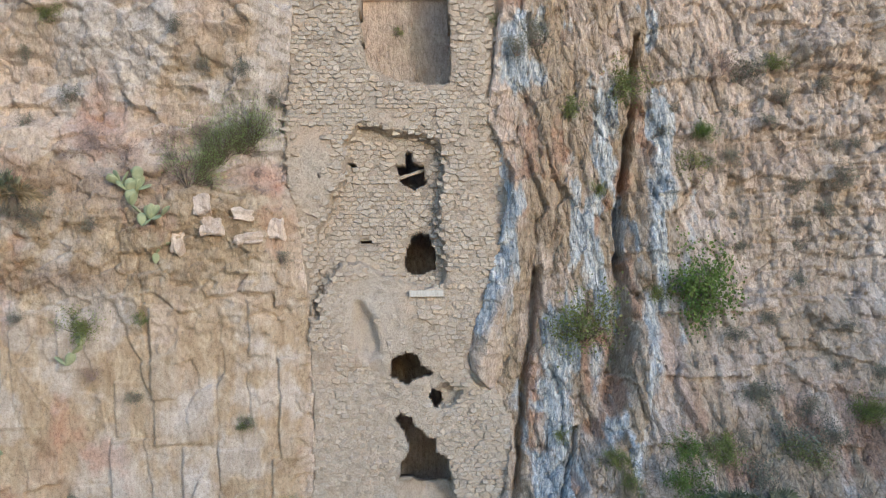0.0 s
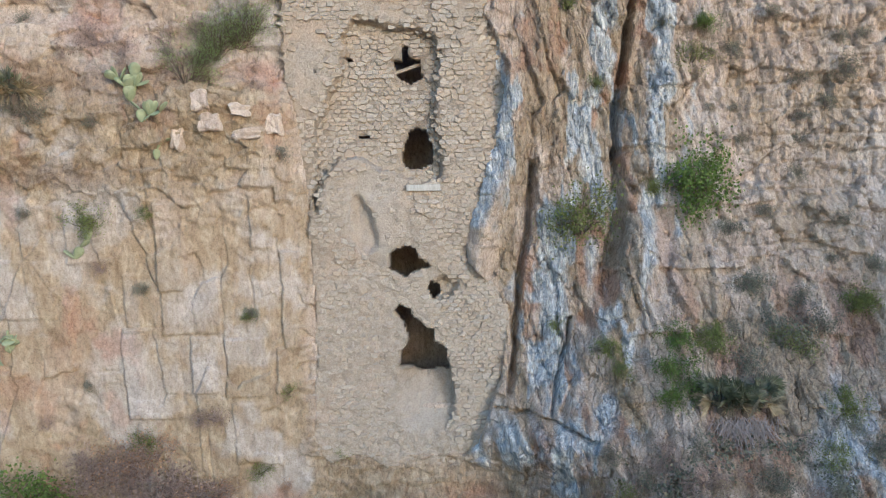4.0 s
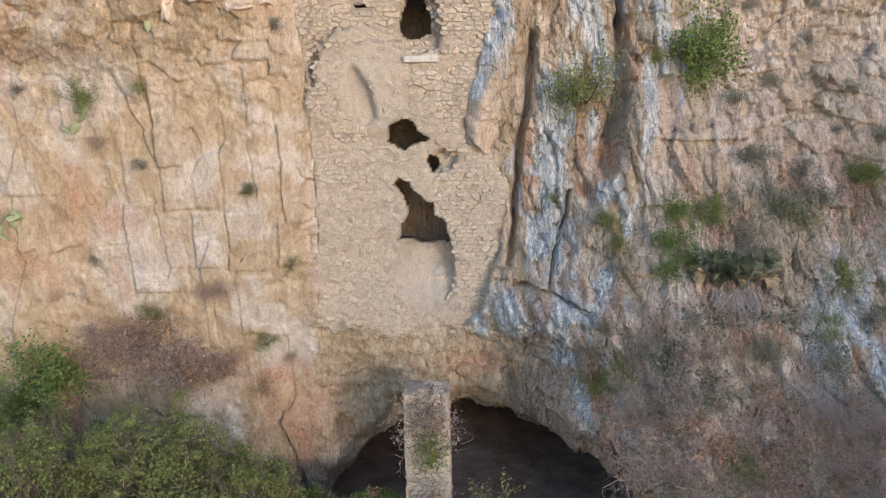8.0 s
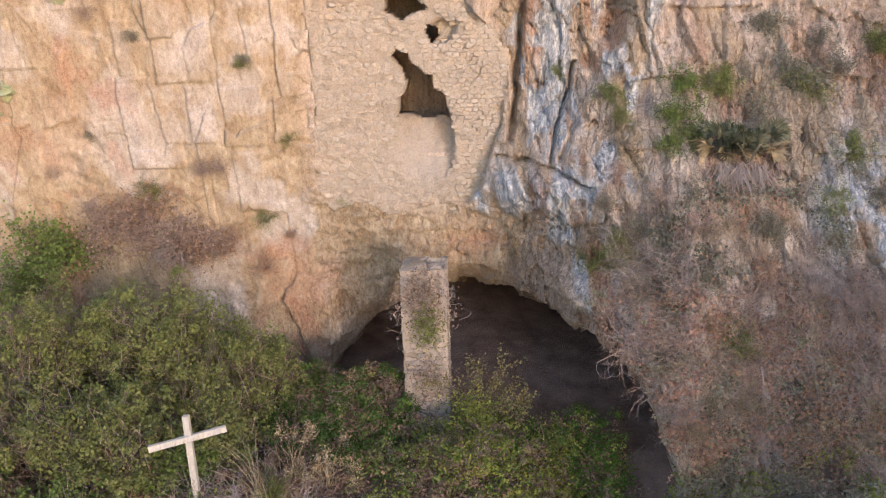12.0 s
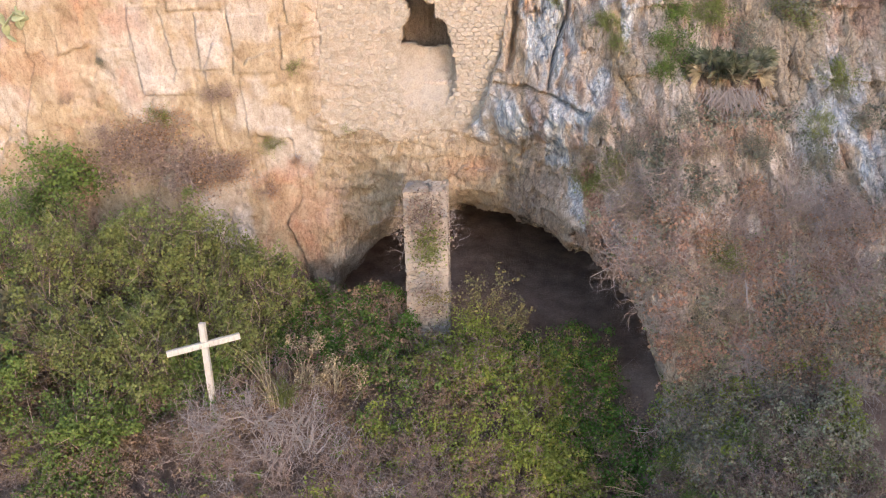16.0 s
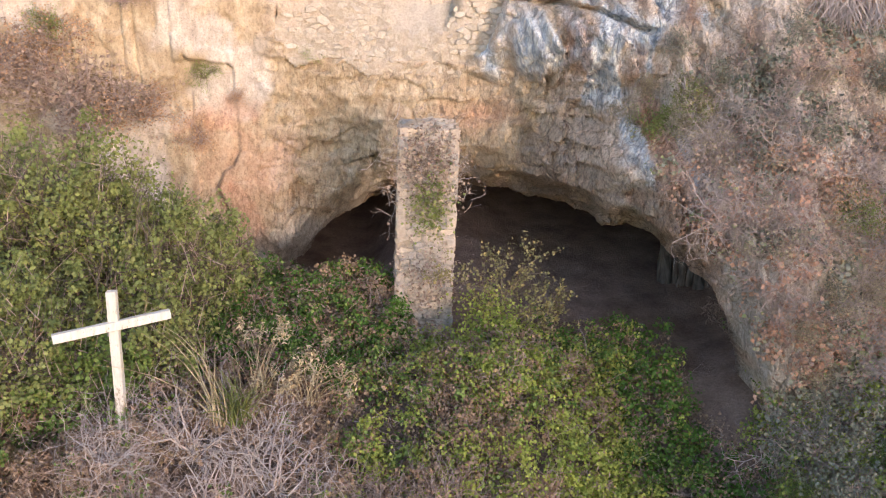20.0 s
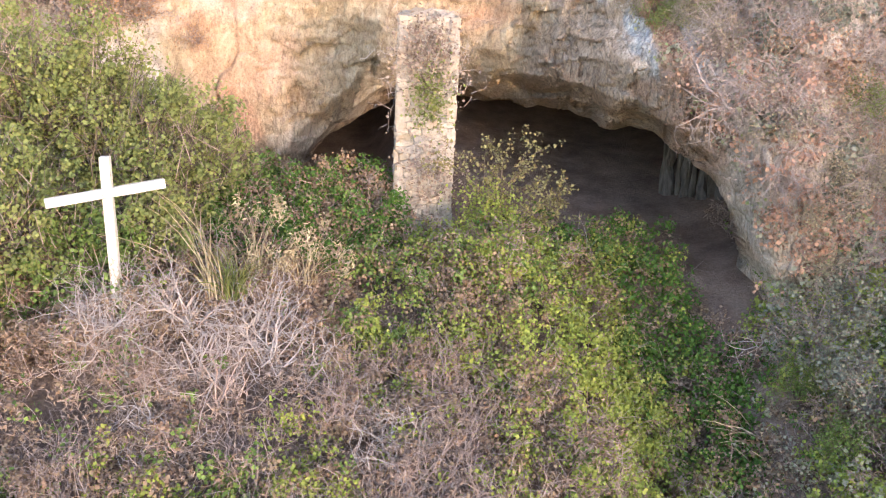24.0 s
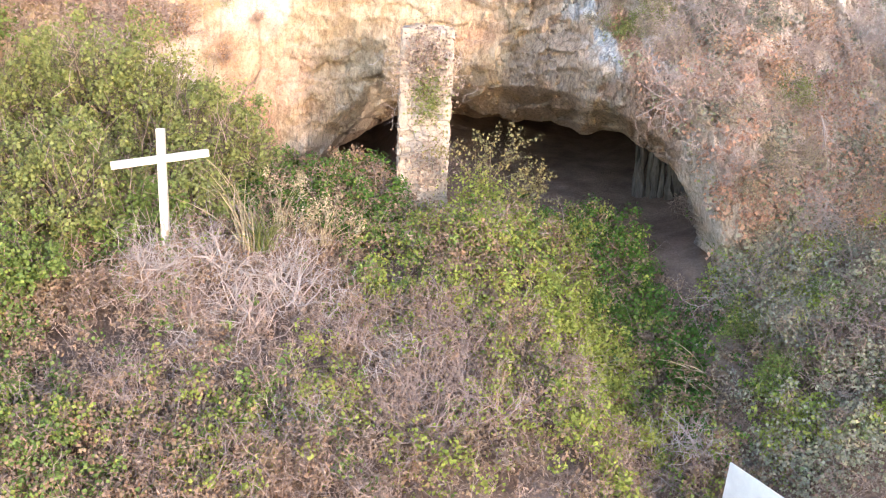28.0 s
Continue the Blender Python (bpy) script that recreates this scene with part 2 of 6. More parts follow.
def leaf_material(name, tones, rough=0.55, sheen=0.3):
    m, n, l, b = mat(name, rough)
    rnd = n.new("ShaderNodeNewGeometry").outputs["Random Per Island"]
    spread_ = maths(n, l, "ADD", maths(n, l, "MULTIPLY", maths(n, l, "SUBTRACT", noise_node(n, l, 1.7, 4, 0.6), 0.5), 2.1), 0.5)
    tuft_ = maths(n, l, "ADD", maths(n, l, "MULTIPLY", maths(n, l, "SUBTRACT", noise_node(n, l, 7.5, 3, 0.6), 0.5), 2.4), 0.5)
    fac = maths(n, l, "ADD", maths(n, l, "ADD", maths(n, l, "MULTIPLY", spread_, 0.44), maths(n, l, "MULTIPLY", tuft_, 0.38)), maths(n, l, "MULTIPLY", rnd, 0.18), True)
    k = len(tones) - 1
    col = ramp(n, l, fac, [(i / k, c) for i, c in enumerate(tones)])
    tone = maths(n, l, "FRACT", maths(n, l, "MULTIPLY", rnd, 37.0))
    col = mix(n, l, 1.0, col, ramp(n, l, tone, [(0.0, (0.76, 0.76, 0.76)), (0.55, (1.0, 1.0, 1.0)), (1.0, (1.12, 1.12, 1.1))]), "MULTIPLY")
    # random clump tones in the leaf colour stand in for the foliage's self-shading
    clump_tone = noise_node(n, l, 5.2, 3, 0.6)
    col = mix(n, l, 1.0, col, ramp(n, l, clump_tone, [(0.36, (0.72, 0.72, 0.72)), (0.5, (1.04, 1.04, 1.04)), (0.64, (1.24, 1.24, 1.22))]), "MULTIPLY")
    l.new(col, b.inputs["Base Color"])
    b.inputs["Transmission Weight"].default_value = 0.0
    tr = n.new("ShaderNodeBsdfTranslucent")
    l.new(col, tr.inputs["Color"])
    ms = n.new("ShaderNodeMixShader")
    ms.inputs[0].default_value = sheen
    l.new(b.outputs[0], ms.inputs[1])
    l.new(tr.outputs[0], ms.inputs[2])
    l.new(ms.outputs[0], n["Material Output"].inputs["Surface"])
    return m


def plain_material(name, a, c, scale=9, rough=0.85, stretch=None, bumpy=0.4, dist=0.01):
    m, n, l, b = mat(name, rough)
    f = noise_node(n, l, scale, 7, 0.65, stretch)
    l.new(ramp(n, l, f, [(0.3, a), (0.7, c)]), b.inputs["Base Color"])
    relief(n, l, b, f, bumpy, dist)
    return m


def soil_material():
    m, n, l, b = mat("dry_soil", 0.97)
    mid = noise_node(n, l, 1.6, 8, 0.65)
    fine = noise_node(n, l, 19, 8, 0.7)
    col = ramp(n, l, mid, [(0.3, (0.145, 0.098, 0.077)), (0.5, (0.235, 0.168, 0.136)), (0.7, (0.32, 0.24, 0.20))])
    col = mix(n, l, 0.7, col, ramp(n, l, fine, [(0.3, (0.5, 0.5, 0.5)), (0.7, (1.2, 1.2, 1.2))]), "MULTIPLY")
    l.new(col, b.inputs["Base Color"])
    relief(n, l, b, maths(n, l, "ADD", mid, fine), 0.8, 0.06)
    return m


ROCK = rock_material()
MORTAR = mortar_material()
STONE_TONES = [(0.404, 0.344, 0.28), (0.49, 0.43, 0.361), (0.447, 0.391, 0.327), (0.507, 0.452, 0.383), (0.464, 0.383, 0.305), (0.533, 0.482, 0.417)]
STONE = stone_material("rubble_stone", STONE_TONES)
STONE_JOINED = stone_material("rubble_stone_small", STONE_TONES, "island")
PILLAR_TONES = [(0.36, 0.315, 0.275), (0.46, 0.39, 0.33), (0.40, 0.34, 0.285), (0.49, 0.415, 0.345), (0.33, 0.305, 0.285)]
PILLAR_STONE = stone_material("pillar_stone", PILLAR_TONES)
SOIL = soil_material()


def flaking_paint():
    """White paint over grey timber, worn through in flakes towards the foot."""
    m, n, l, b = mat("weathered_white_paint", 0.6)
    f = noise_node(n, l, 22, 7, 0.65, (1, 1, 0.25))
    col = ramp(n, l, f, [(0.3, (0.38, 0.36, 0.32)), (0.7, (0.55, 0.535, 0.50))])
    flake = noise_node(n, l, 17, 5, 0.7, (1, 1, 0.5))
    zed = n.new("ShaderNodeSeparateXYZ")
    l.new(n.new("ShaderNodeNewGeometry").outputs["Position"], zed.inputs[0])
    worn = maths(n, l, "MULTIPLY", maths(n, l, "SUBTRACT", 0.85, zed.outputs[2]), 0.28, True)
    worn = maths(n, l, "MULTIPLY", maths(n, l, "SUBTRACT", maths(n, l, "ADD", flake, maths(n, l, "MINIMUM", worn, 0.16)), 0.60), 14, True)
    l.new(mix(n, l, worn, col, (0.22, 0.185, 0.14)), b.inputs["Base Color"])
    relief(n, l, b, maths(n, l, "SUBTRACT", f, worn), 0.3, 0.005)
    return m


PAINT = flaking_paint()
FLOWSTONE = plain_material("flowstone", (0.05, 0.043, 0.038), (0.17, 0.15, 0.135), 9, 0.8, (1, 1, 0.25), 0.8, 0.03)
BOARD = plain_material("white_sheet", (0.60, 0.61, 0.62), (0.72, 0.73, 0.73), 5, 0.5, None, 0.1, 0.003)
WOOD = plain_material("weathered_timber", (0.20, 0.155, 0.11), (0.46, 0.40, 0.32), 14, 0.85, (0.3, 1, 4))
TWIG = plain_material("dry_twig", (0.25, 0.185, 0.165), (0.45, 0.355, 0.315), 6, 0.9)
TWIG_PALE = plain_material("bleached_twig", (0.31, 0.262, 0.25), (0.49, 0.43, 0.41), 6, 0.9)
TWIG_DARK = plain_material("purple_brown_twig", (0.30, 0.235, 0.215), (0.50, 0.41, 0.385), 6, 0.9)
BARK = plain_material("bark", (0.085, 0.065, 0.05), (0.21, 0.17, 0.135), 12, 0.95, (1, 1, 0.3), 0.8, 0.02)
LEAF_GREEN = leaf_material("leaf_green", [(0.09, 0.155, 0.04), (0.135, 0.21, 0.05), (0.185, 0.25, 0.07), (0.115, 0.175, 0.05), (0.23, 0.22, 0.09)], 0.6, 0.4)
LEAF_BRIGHT = leaf_material("leaf_bramble", [(0.146, 0.213, 0.0504), (0.202, 0.28, 0.0616), (0.28, 0.336, 0.0784), (0.336, 0.375, 0.0952), (0.336, 0.353, 0.101), (0.37, 0.28, 0.14)], 0.7, 0.5)
LEAF_AUTUMN = leaf_material("leaf_autumn", [(0.176, 0.176, 0.0748), (0.29, 0.229, 0.132), (0.326, 0.242, 0.167), (0.273, 0.18, 0.136), (0.352, 0.273, 0.202), (0.264, 0.233, 0.106)], 0.7, 0.45)
LEAF_OLIVE = leaf_material("leaf_olive", [(0.15, 0.185, 0.062), (0.195, 0.235, 0.08), (0.245, 0.28, 0.10), (0.29, 0.31, 0.125), (0.28, 0.265, 0.125)], 0.7, 0.5)
LEAF_GREY = leaf_material("leaf_grey_sage", [(0.19, 0.195, 0.135), (0.26, 0.255, 0.195), (0.16, 0.17, 0.125), (0.31, 0.285, 0.23)])
LEAF_DRY = leaf_material("leaf_dry", [(0.31, 0.23, 0.187), (0.396, 0.305, 0.252), (0.256, 0.187, 0.155), (0.45, 0.363, 0.305)], 0.8, 0.35)
LEAF_SCRUB = leaf_material("leaf_scrub", [(0.22, 0.286, 0.121), (0.33, 0.352, 0.231), (0.385, 0.352, 0.275), (0.253, 0.33, 0.11), (0.407, 0.363, 0.297)], 0.7, 0.4)
LEAF_SLOPE = leaf_material("leaf_slope", [(0.28, 0.195, 0.18), (0.40, 0.28, 0.24), (0.56, 0.34, 0.24), (0.36, 0.25, 0.22), (0.55, 0.43, 0.33)], 0.8, 0.4)
LEAF_RUST = leaf_material("leaf_rust", [(0.40, 0.25, 0.16), (0.52, 0.34, 0.21), (0.31, 0.19, 0.13), (0.48, 0.37, 0.24)], 0.8, 0.4)
LEAF_TAWNY = leaf_material("leaf_tawny", [(0.38, 0.33, 0.22), (0.47, 0.41, 0.28), (0.31, 0.26, 0.18), (0.52, 0.44, 0.31)], 0.8, 0.4)
LEAF_BROOM = leaf_material("leaf_broom", [(0.26, 0.36, 0.12), (0.34, 0.45, 0.16), (0.42, 0.50, 0.22)], 0.7, 0.5)
LEAF_SAPLING = leaf_material("leaf_sapling", [(0.22, 0.22, 0.09), (0.29, 0.27, 0.12), (0.26, 0.22, 0.11), (0.35, 0.30, 0.17)], 0.7, 0.45)
# deep bramble green with the cave mouth's shade put into the colour
LEAF_SHADE = leaf_material("leaf_green_with_shade", [(0.06, 0.13, 0.025), (0.09, 0.175, 0.035), (0.12, 0.21, 0.045)], 0.6, 0.45)
STRAW = leaf_material("straw", [(0.42, 0.34, 0.21), (0.52, 0.44, 0.30), (0.34, 0.27, 0.17), (0.26, 0.25, 0.11)])
CACTUS = plain_material("cactus_pad", (0.24, 0.28, 0.16), (0.37, 0.40, 0.26), 7, 0.6)
PALM = leaf_material("palm_frond", [(0.11, 0.135, 0.075), (0.17, 0.19, 0.11), (0.25, 0.25, 0.18), (0.34, 0.31, 0.25)])


# ---- mesh makers ----
def mesh_object(name, verts, faces, material, parent=None, label="", smooth=False):
    me = bpy.data.meshes.new(name)
    if isinstance(verts, np.ndarray) and isinstance(faces, np.ndarray):
        k = faces.shape[1]
        me.vertices.add(len(verts))
        me.vertices.foreach_set("co", np.ascontiguousarray(verts, dtype=np.float32).ravel())
        me.loops.add(faces.size)
        me.loops.foreach_set("vertex_index", np.ascontiguousarray(faces, dtype=np.int32).ravel())
        me.polygons.add(len(faces))
        me.polygons.foreach_set("loop_start", np.arange(0, faces.size, k, dtype=np.int32))
        me.update(calc_edges=True)
    else:
        me.from_pydata([tuple(v) for v in verts], [], faces if isinstance(faces, list) else faces.tolist())
    if smooth:
        me.polygons.foreach_set("use_smooth", [True] * len(me.polygons))
    me.materials.append(material)
    ob = new(name, me)
    if parent:
        ob.parent = parent
    if label:
        ob["label"] = label
    return ob


def part(name, bm, material, parent, label=""):
    me = bpy.data.meshes.new(name)
    bm.to_mesh(me)
    bm.free()
    me.materials.append(material)
    ob = new(name, me)
    ob.parent = parent
    if label:
        ob["label"] = label
    return ob


def thing(name, at, label, category, group="", kind=""):
    ob = new(name)
    ob.location = at
    ob.empty_display_size = 0.2
    return tagged(ob, label, category, group, kind)


# ---- the cliff ----
def cliff_base(x, z):
    left = -0.2 * (z - 5.5)
    mid = -0.1 * (z - 8)
    w = step(-3.2, -1.8, x)
    right = np.maximum(0.8 - 0.55 * np.maximum(11 - z, 0) + 0.1 * np.maximum(z - 11, 0), -7)
    start = 1.4 + 1.3 * step(4.4, 6.2, z)
    v = np.clip((x - start) / (6.4 - start), 0, 1)
    v = 0.75 * v + 0.25 * v * v * (3 - 2 * v)
    v_high = np.clip((x - 1.9) / 4.7, 0, 1) ** 1.9
    high = step(2.4, 3.6, z)
    v = v * (1 - high) + v_high * high
    return (left * (1 - w) + mid * w) * (1 - v) + right * v


ARCH_X = np.array([-2.6, -1.9, -1.3, -0.4, 0.4, 1.7, 2.2, 2.6, 2.9, 3.5, 4.15, 4.6, 4.9, 5.2, 5.5, 5.8, 6.0, 6.08])
ARCH_Z = np.array([-1.2, 0.0, 0.75, 1.52, 2.05, 2.30, 2.38, 2.42, 2.22, 2.13, 1.97, 1.84, 1.66, 1.48, 1.27, 0.88, 0.1, -2.4])


def arch_top(x):
    return np.interp(x, ARCH_X, ARCH_Z, left=-9, right=-9)


def cells(x, z, sx, sz, k, jit=0.85):
    """Broken cells of about sx by sz: distance to the nearest joint, a number per cell, and the way from its middle."""
    u, v = x / sx, z / sz
    i0, j0 = np.floor(u), np.floor(v)
    f1 = np.full(np.shape(u), 9.0)
    f2 = np.full(np.shape(u), 9.0)
    h, du, dv = np.zeros(np.shape(u)), np.zeros(np.shape(u)), np.zeros(np.shape(u))
    for a in (-1, 0, 1):
        for b_ in (-1, 0, 1):
            i, j = i0 + a, j0 + b_
            cu = i + 0.5 + jit * (hash01(i, j, k) - 0.5)
            cv = j + 0.5 + jit * (hash01(i, j, k + 1) - 0.5)
            ex, ez = u - cu, v - cv
            d = np.maximum(np.abs(ex), np.abs(ez)) * 0.75 + 0.25 * (np.abs(ex) + np.abs(ez))
            near = d < f1
            f2 = np.where(near, f1, np.minimum(f2, d))
            h = np.where(near, hash01(i, j, k + 2), h)
            du, dv = np.where(near, ex, du), np.where(near, ez, dv)
            f1 = np.where(near, d, f1)
    return f2 - f1, h, du, dv


def blocks(x, z, sx, sz, k, height, tilt, crack, wide=0.09):
    """Outward relief of jointed blocks, each at its own height and tilt."""
    gap, h, du, dv = cells(x, z, sx, sz, k)
    h2, h3 = np.mod(h * 17.31, 1) - 0.5, np.mod(h * 41.7, 1) - 0.5
    return height * (h - 0.5) + tilt * (du * h2 + dv * h3) * 2 - crack * (1 - step(0, wide, gap))


HUB = (2.5, -21.6, 9.7)


def brow_push(x, z):
    """How far the rock over the cave leans out, right of the masonry."""
    return 1.4 * step(1.6, 4.6, x) * (1 - 0.35 * step(4.8, 7.5, x)) * step(8.0, 5.0, z) * step(-0.4, 2.4, z)


def unleaned(x, z):
    """Plan places before the brow leans out, along lines that meet at HUB."""
    k = 1 + brow_push(x, z) / (-HUB[1] - 1.2)
    return HUB[0] + (x - HUB[0]) * k, HUB[2] + (z - HUB[2]) * k


def leaned(x, z):
    """The inverse of unleaned."""
    u, v = x, z
    for _ in range(6):
        k = 1 + brow_push(u, v) / (-HUB[1] - 1.2)
        u, v = HUB[0] + (x - HUB[0]) / k, HUB[2] + (z - HUB[2]) / k
    return u, v


def cliff_y(x, z):
    """Depth of the rock face over the plan x, z, with the brow leaning out."""
    return rock_y(*unleaned(x, z)) - brow_push(x, z)


SLABS = ((-5.49, -4.06, 7.58, 10.7, 0.104), (-4.89, -4.22, 6.12, 7.51, 0.144), (-4.06, -3.09, 6.0, 7.44, 0.08), (-2.65, -2.04, 7.17, 9.52, 0.144), (-2.87, -2.2, 6.08, 7.17, 0.128),
         (-6.53, -5.19, 5.47, 7.72, 0.136), (-5.79, -4.62, 3.95, 4.8, 0.12), (-6.38, -6.0, 7.76, 9.03, 0.08), (-7.6, -6.6, 9.3, 10.6, 0.08), (-3.3, -2.75, 9.6, 10.9, 0.08), (-9.4, -8.0, 8.0, 9.4, 0.096), (-3.95, -3.0, 4.3, 5.85, 0.08))


def rock_y(x, z):
    """Depth of the rock face over the plan x, z."""
    wx = x + 0.22 * (fbm(x * 0.6, z * 0.6, 3) - 0.5) + 0.035 * (fbm(x * 3.1, z * 3.1, 4) - 0.5)
    wz = z + 0.22 * (fbm(x * 0.5 + 9, z * 0.6, 5) - 0.5) + 0.035 * (fbm(x * 3.0 + 5, z * 3.0, 6) - 0.5)
    y = cliff_base(x, z)
    right = step(2.2, 3.4, x)
    left = 1 - step(-2.7, -1.9, x)
    mid = 1 - left - right
    fine = fbm(x * 5.0, z * 5.0, 31, 5) - 0.5
    high = step(9.8, 11.6, z + 1.6 * (fbm(x * 0.4, z * 0.4, 77) - 0.5))
    # left: large slabs below, broken beds above
    qx = x + 0.06 * (fbm(x * 0.5, z * 0.35, 7) - 0.5) + 0.02 * (fbm(x * 4, z * 4, 8) - 0.5)
    qz = z + 0.12 * (fbm(x * 0.35, z * 0.5, 9) - 0.5) + 0.02 * (fbm(x * 4 + 3, z * 4, 10) - 0.5)
    slab = blocks(qx, qz, 0.95, 2.1, 211, 0.20, 0.07, 0.03, 0.018) + blocks(qx, qz, 0.62, 0.95, 215, 0.04, 0.03, 0.02, 0.016)
    beds = blocks(qx, qz, 0.85, 0.46, 219, 0.22, 0.14, 0.06, 0.04) + blocks(qx, qz, 0.34, 0.24, 223, 0.09, 0.08, 0.03, 0.06)
    pits = np.clip(fbm(x * 1.6, z * 1.6, 34, 5) - 0.52, 0, 1) * step(0.46, 0.58, fbm(x * 0.5, z * 0.5, 35))
    y = y - left * (slab * (1 - high) + beds * high) - left * (0.03 + 0.07 * high) * fine + left * 0.5 * pits
    y = y - left * 0.35 * high * (fbm(x * 0.9, z * 1.5, 33, 4) - 0.5)
    # middle: fractured rock under the masonry
    y = y - mid * (blocks(wx, wz, 0.8, 0.45, 227, 0.12, 0.12, 0.03, 0.06) + blocks(wx, wz, 0.30, 0.22, 229, 0.05, 0.06, 0.012, 0.1) + 0.12 * fine)
    # right: leaning ribs and flutes, cut by bedding
    sx = qx + 0.20 * (z - 8) + 0.10 * (fbm(x * 0.8, z * 0.5, 12) - 0.5)
    ribs = blocks(sx, qz, 0.62, 1.9, 233, 0.26, 0.20, 0.09, 0.045) + blocks(sx, qz, 0.25, 0.80, 237, 0.15, 0.14, 0.06, 0.08) + blocks(sx, qz, 0.13, 0.55, 241, 0.06, 0.07, 0.03, 0.14)
    bedded = step(7.2, 9.2, x - 0.12 * (z - 12)) * step(7.5, 9.5, z)
    bed_r = blocks(qx, qz, 1.30, 0.66, 243, 0.26, 0.14, 0.12, 0.035) + blocks(qx + 0.1 * z, qz, 0.30, 0.54, 245, 0.19, 0.12, 0.07, 0.06) + blocks(qx + 0.05 * z, qz, 0.12, 0.24, 247, 0.07, 0.07, 0.03, 0.12)
    bed_line = np.mod((z + 0.22 * (fbm(x * 0.4, z * 0.3, 255) - 0.5) - 0.03 * x) / 0.66, 1)
    bed_r = bed_r - 0.09 * (1 - step(0.0, 0.09, np.minimum(bed_line, 1 - bed_line))) * step(0.36, 0.5, fbm(x * 0.8, z * 1.7, 257))
    ribs = ribs * (1 - 0.75 * bedded) + bed_r * bedded
    brow = bump(x, z, 3.0, 3.2, 2.0, 1.1)
    ribs = ribs + brow * (blocks(qx, qz, 0.55, 0.42, 249, 0.45, 0.40, 0.14, 0.05) + blocks(qx, qz, 0.22, 0.2, 251, 0.16, 0.18, 0.05, 0.08))
    flute = fbm(sx * 1.9, z * 0.4, 41, 5) - 0.5
    calm = 1 - 0.08 * step(7.5, 5.5, z) * step(2.4, 3.2, z) - 0.55 * step(3.6, 2.2, z) * step(5.2, 6.4, x)
    y = y - right * calm * (ribs + (0.28 - 0.2 * bedded) * flute + 0.15 * fine)
    ledge = np.mod(wz + 0.5 * (fbm(x * 0.45, z * 0.15, 52) - 0.5), 1.5) / 1.5
    y = y - right * 0.22 * (1 - ledge) ** 1.5 * step(4.6, 6.2, x) * step(0.42, 0.62, fbm(x * 0.7, z * 0.7, 51))
    # soil ledge on the left, set back above
    y = y + left * 0.75 * step(13.2, 14.6, z + 0.25 * (x + 5)) * (1 - 0.4 * step(15.5, 17, z))
    y = y - left * 0.30 * bump(x, z, -4.6, 13.0, 2.2, 0.5)
    # deep clefts
    wob = 0.5 + fbm(x * 1.7, z * 1.7, 55)
    y = y + 0.9 * groove(wx, z, [(6.25, 17.5), (6.06, 15.9), (5.8, 14.6), (5.5, 12.8), (5.45, 11.8)], 0.17 * wob)
    y = y + 0.45 * groove(wx, z, [(5.45, 11.8), (5.35, 10.0), (5.0, 8.4)], 0.26 * wob)
    y = y + 0.55 * groove(wx, z, [(3.35, 11.5), (3.15, 9.9), (3.0, 8.6), (2.9, 7.2), (2.75, 6.0)], 0.13 * wob)
    y = y + 0.2 * groove(wx, wz, [(3.5, 6.6), (3.9, 6.9), (4.3, 6.4), (4.0, 5.6)], 0.12)
    y = y + 0.40 * groove(wx, wz + 0.3 * (fbm(x * 2.2, z * 2.2, 57) - 0.5), [(2.4, 5.6), (2.92, 5.55), (3.83, 5.42), (4.6, 5.02)], 0.075)
    y = y + 0.40 * groove(wx, z, [(4.2, 7.8), (4.13, 7.33), (3.83, 6.12), (3.75, 5.5)], 0.07)
    # left: jointed slabs, each standing proud along its left edge
    jx = x + 0.05 * (fbm(x * 1.5, z * 1.5, 58) - 0.5) + 0.03 * (fbm(x * 5, z * 5, 60) - 0.5)
    jz = z + 0.06 * (fbm(x * 2, z * 2, 59) - 0.5) + 0.03 * (fbm(x * 5 + 4, z * 5, 62) - 0.5)
    for x0, x1, z0, z1, proud in SLABS:
        on = step(x0, x0 + 0.03, jx) * step(x1 + 0.03, x1, jx) * step(z0, z0 + 0.03, jz) * step(z1 + 0.03, z1, jz)
        y = y - proud * on * (1 - 0.7 * np.clip((jx - x0) / (x1 - x0), 0, 1))
    for pts in ([(-4.05, 9.6), (-4.06, 7.5), (-4.1, 6.0)], [(-5.75, 12.0), (-5.6, 10.6), (-5.52, 9.6)], [(-2.75, 9.9), (-2.7, 9.4)], [(-4.6, 5.2), (-4.62, 3.9)], [(-3.35, 9.2), (-3.3, 7.8)]):
        y = y + 0.09 * groove(jx, z, pts, 0.015 + 0.02 * wob)
    # ribs that stand proud
    y = y - 0.45 * groove(wx, z, [(6.7, 16.0), (6.6, 13.5), (6.1, 11.0), (5.7, 9.0), (5.0, 7.0)], 0.75) * wob
    y = y - 0.45 * bump(x, z, 3.3, 4.9, 1.2, 0.6) - 0.30 * step(3.9, 4.35, z + 0.5 * (fbm(x * 2, z * 0.5, 64) - 0.5)) * bump(x, z, 3.1, 4.7, 1.7, 1.2)
    # leaning flutes on the brow
    y = y - 0.22 * bump(x, z, 3.0, 4.95, 1.5, 0.55) * np.abs(np.mod((x + 0.45 * z + 0.25 * fbm(x * 2, z * 2, 66)) / 0.34, 1) - 0.5) * 2
    y = y - 0.4 * groove(wx, z, [(2.85, 13.6), (2.85, 12.0), (2.2, 10.0), (2.0, 9.0)], 0.45)
    # overhanging blocks high on the right
    y = y - 0.9 * bump(x, z, 11.2, 17.2, 0.8, 0.55) * step(16.6, 16.75, z)
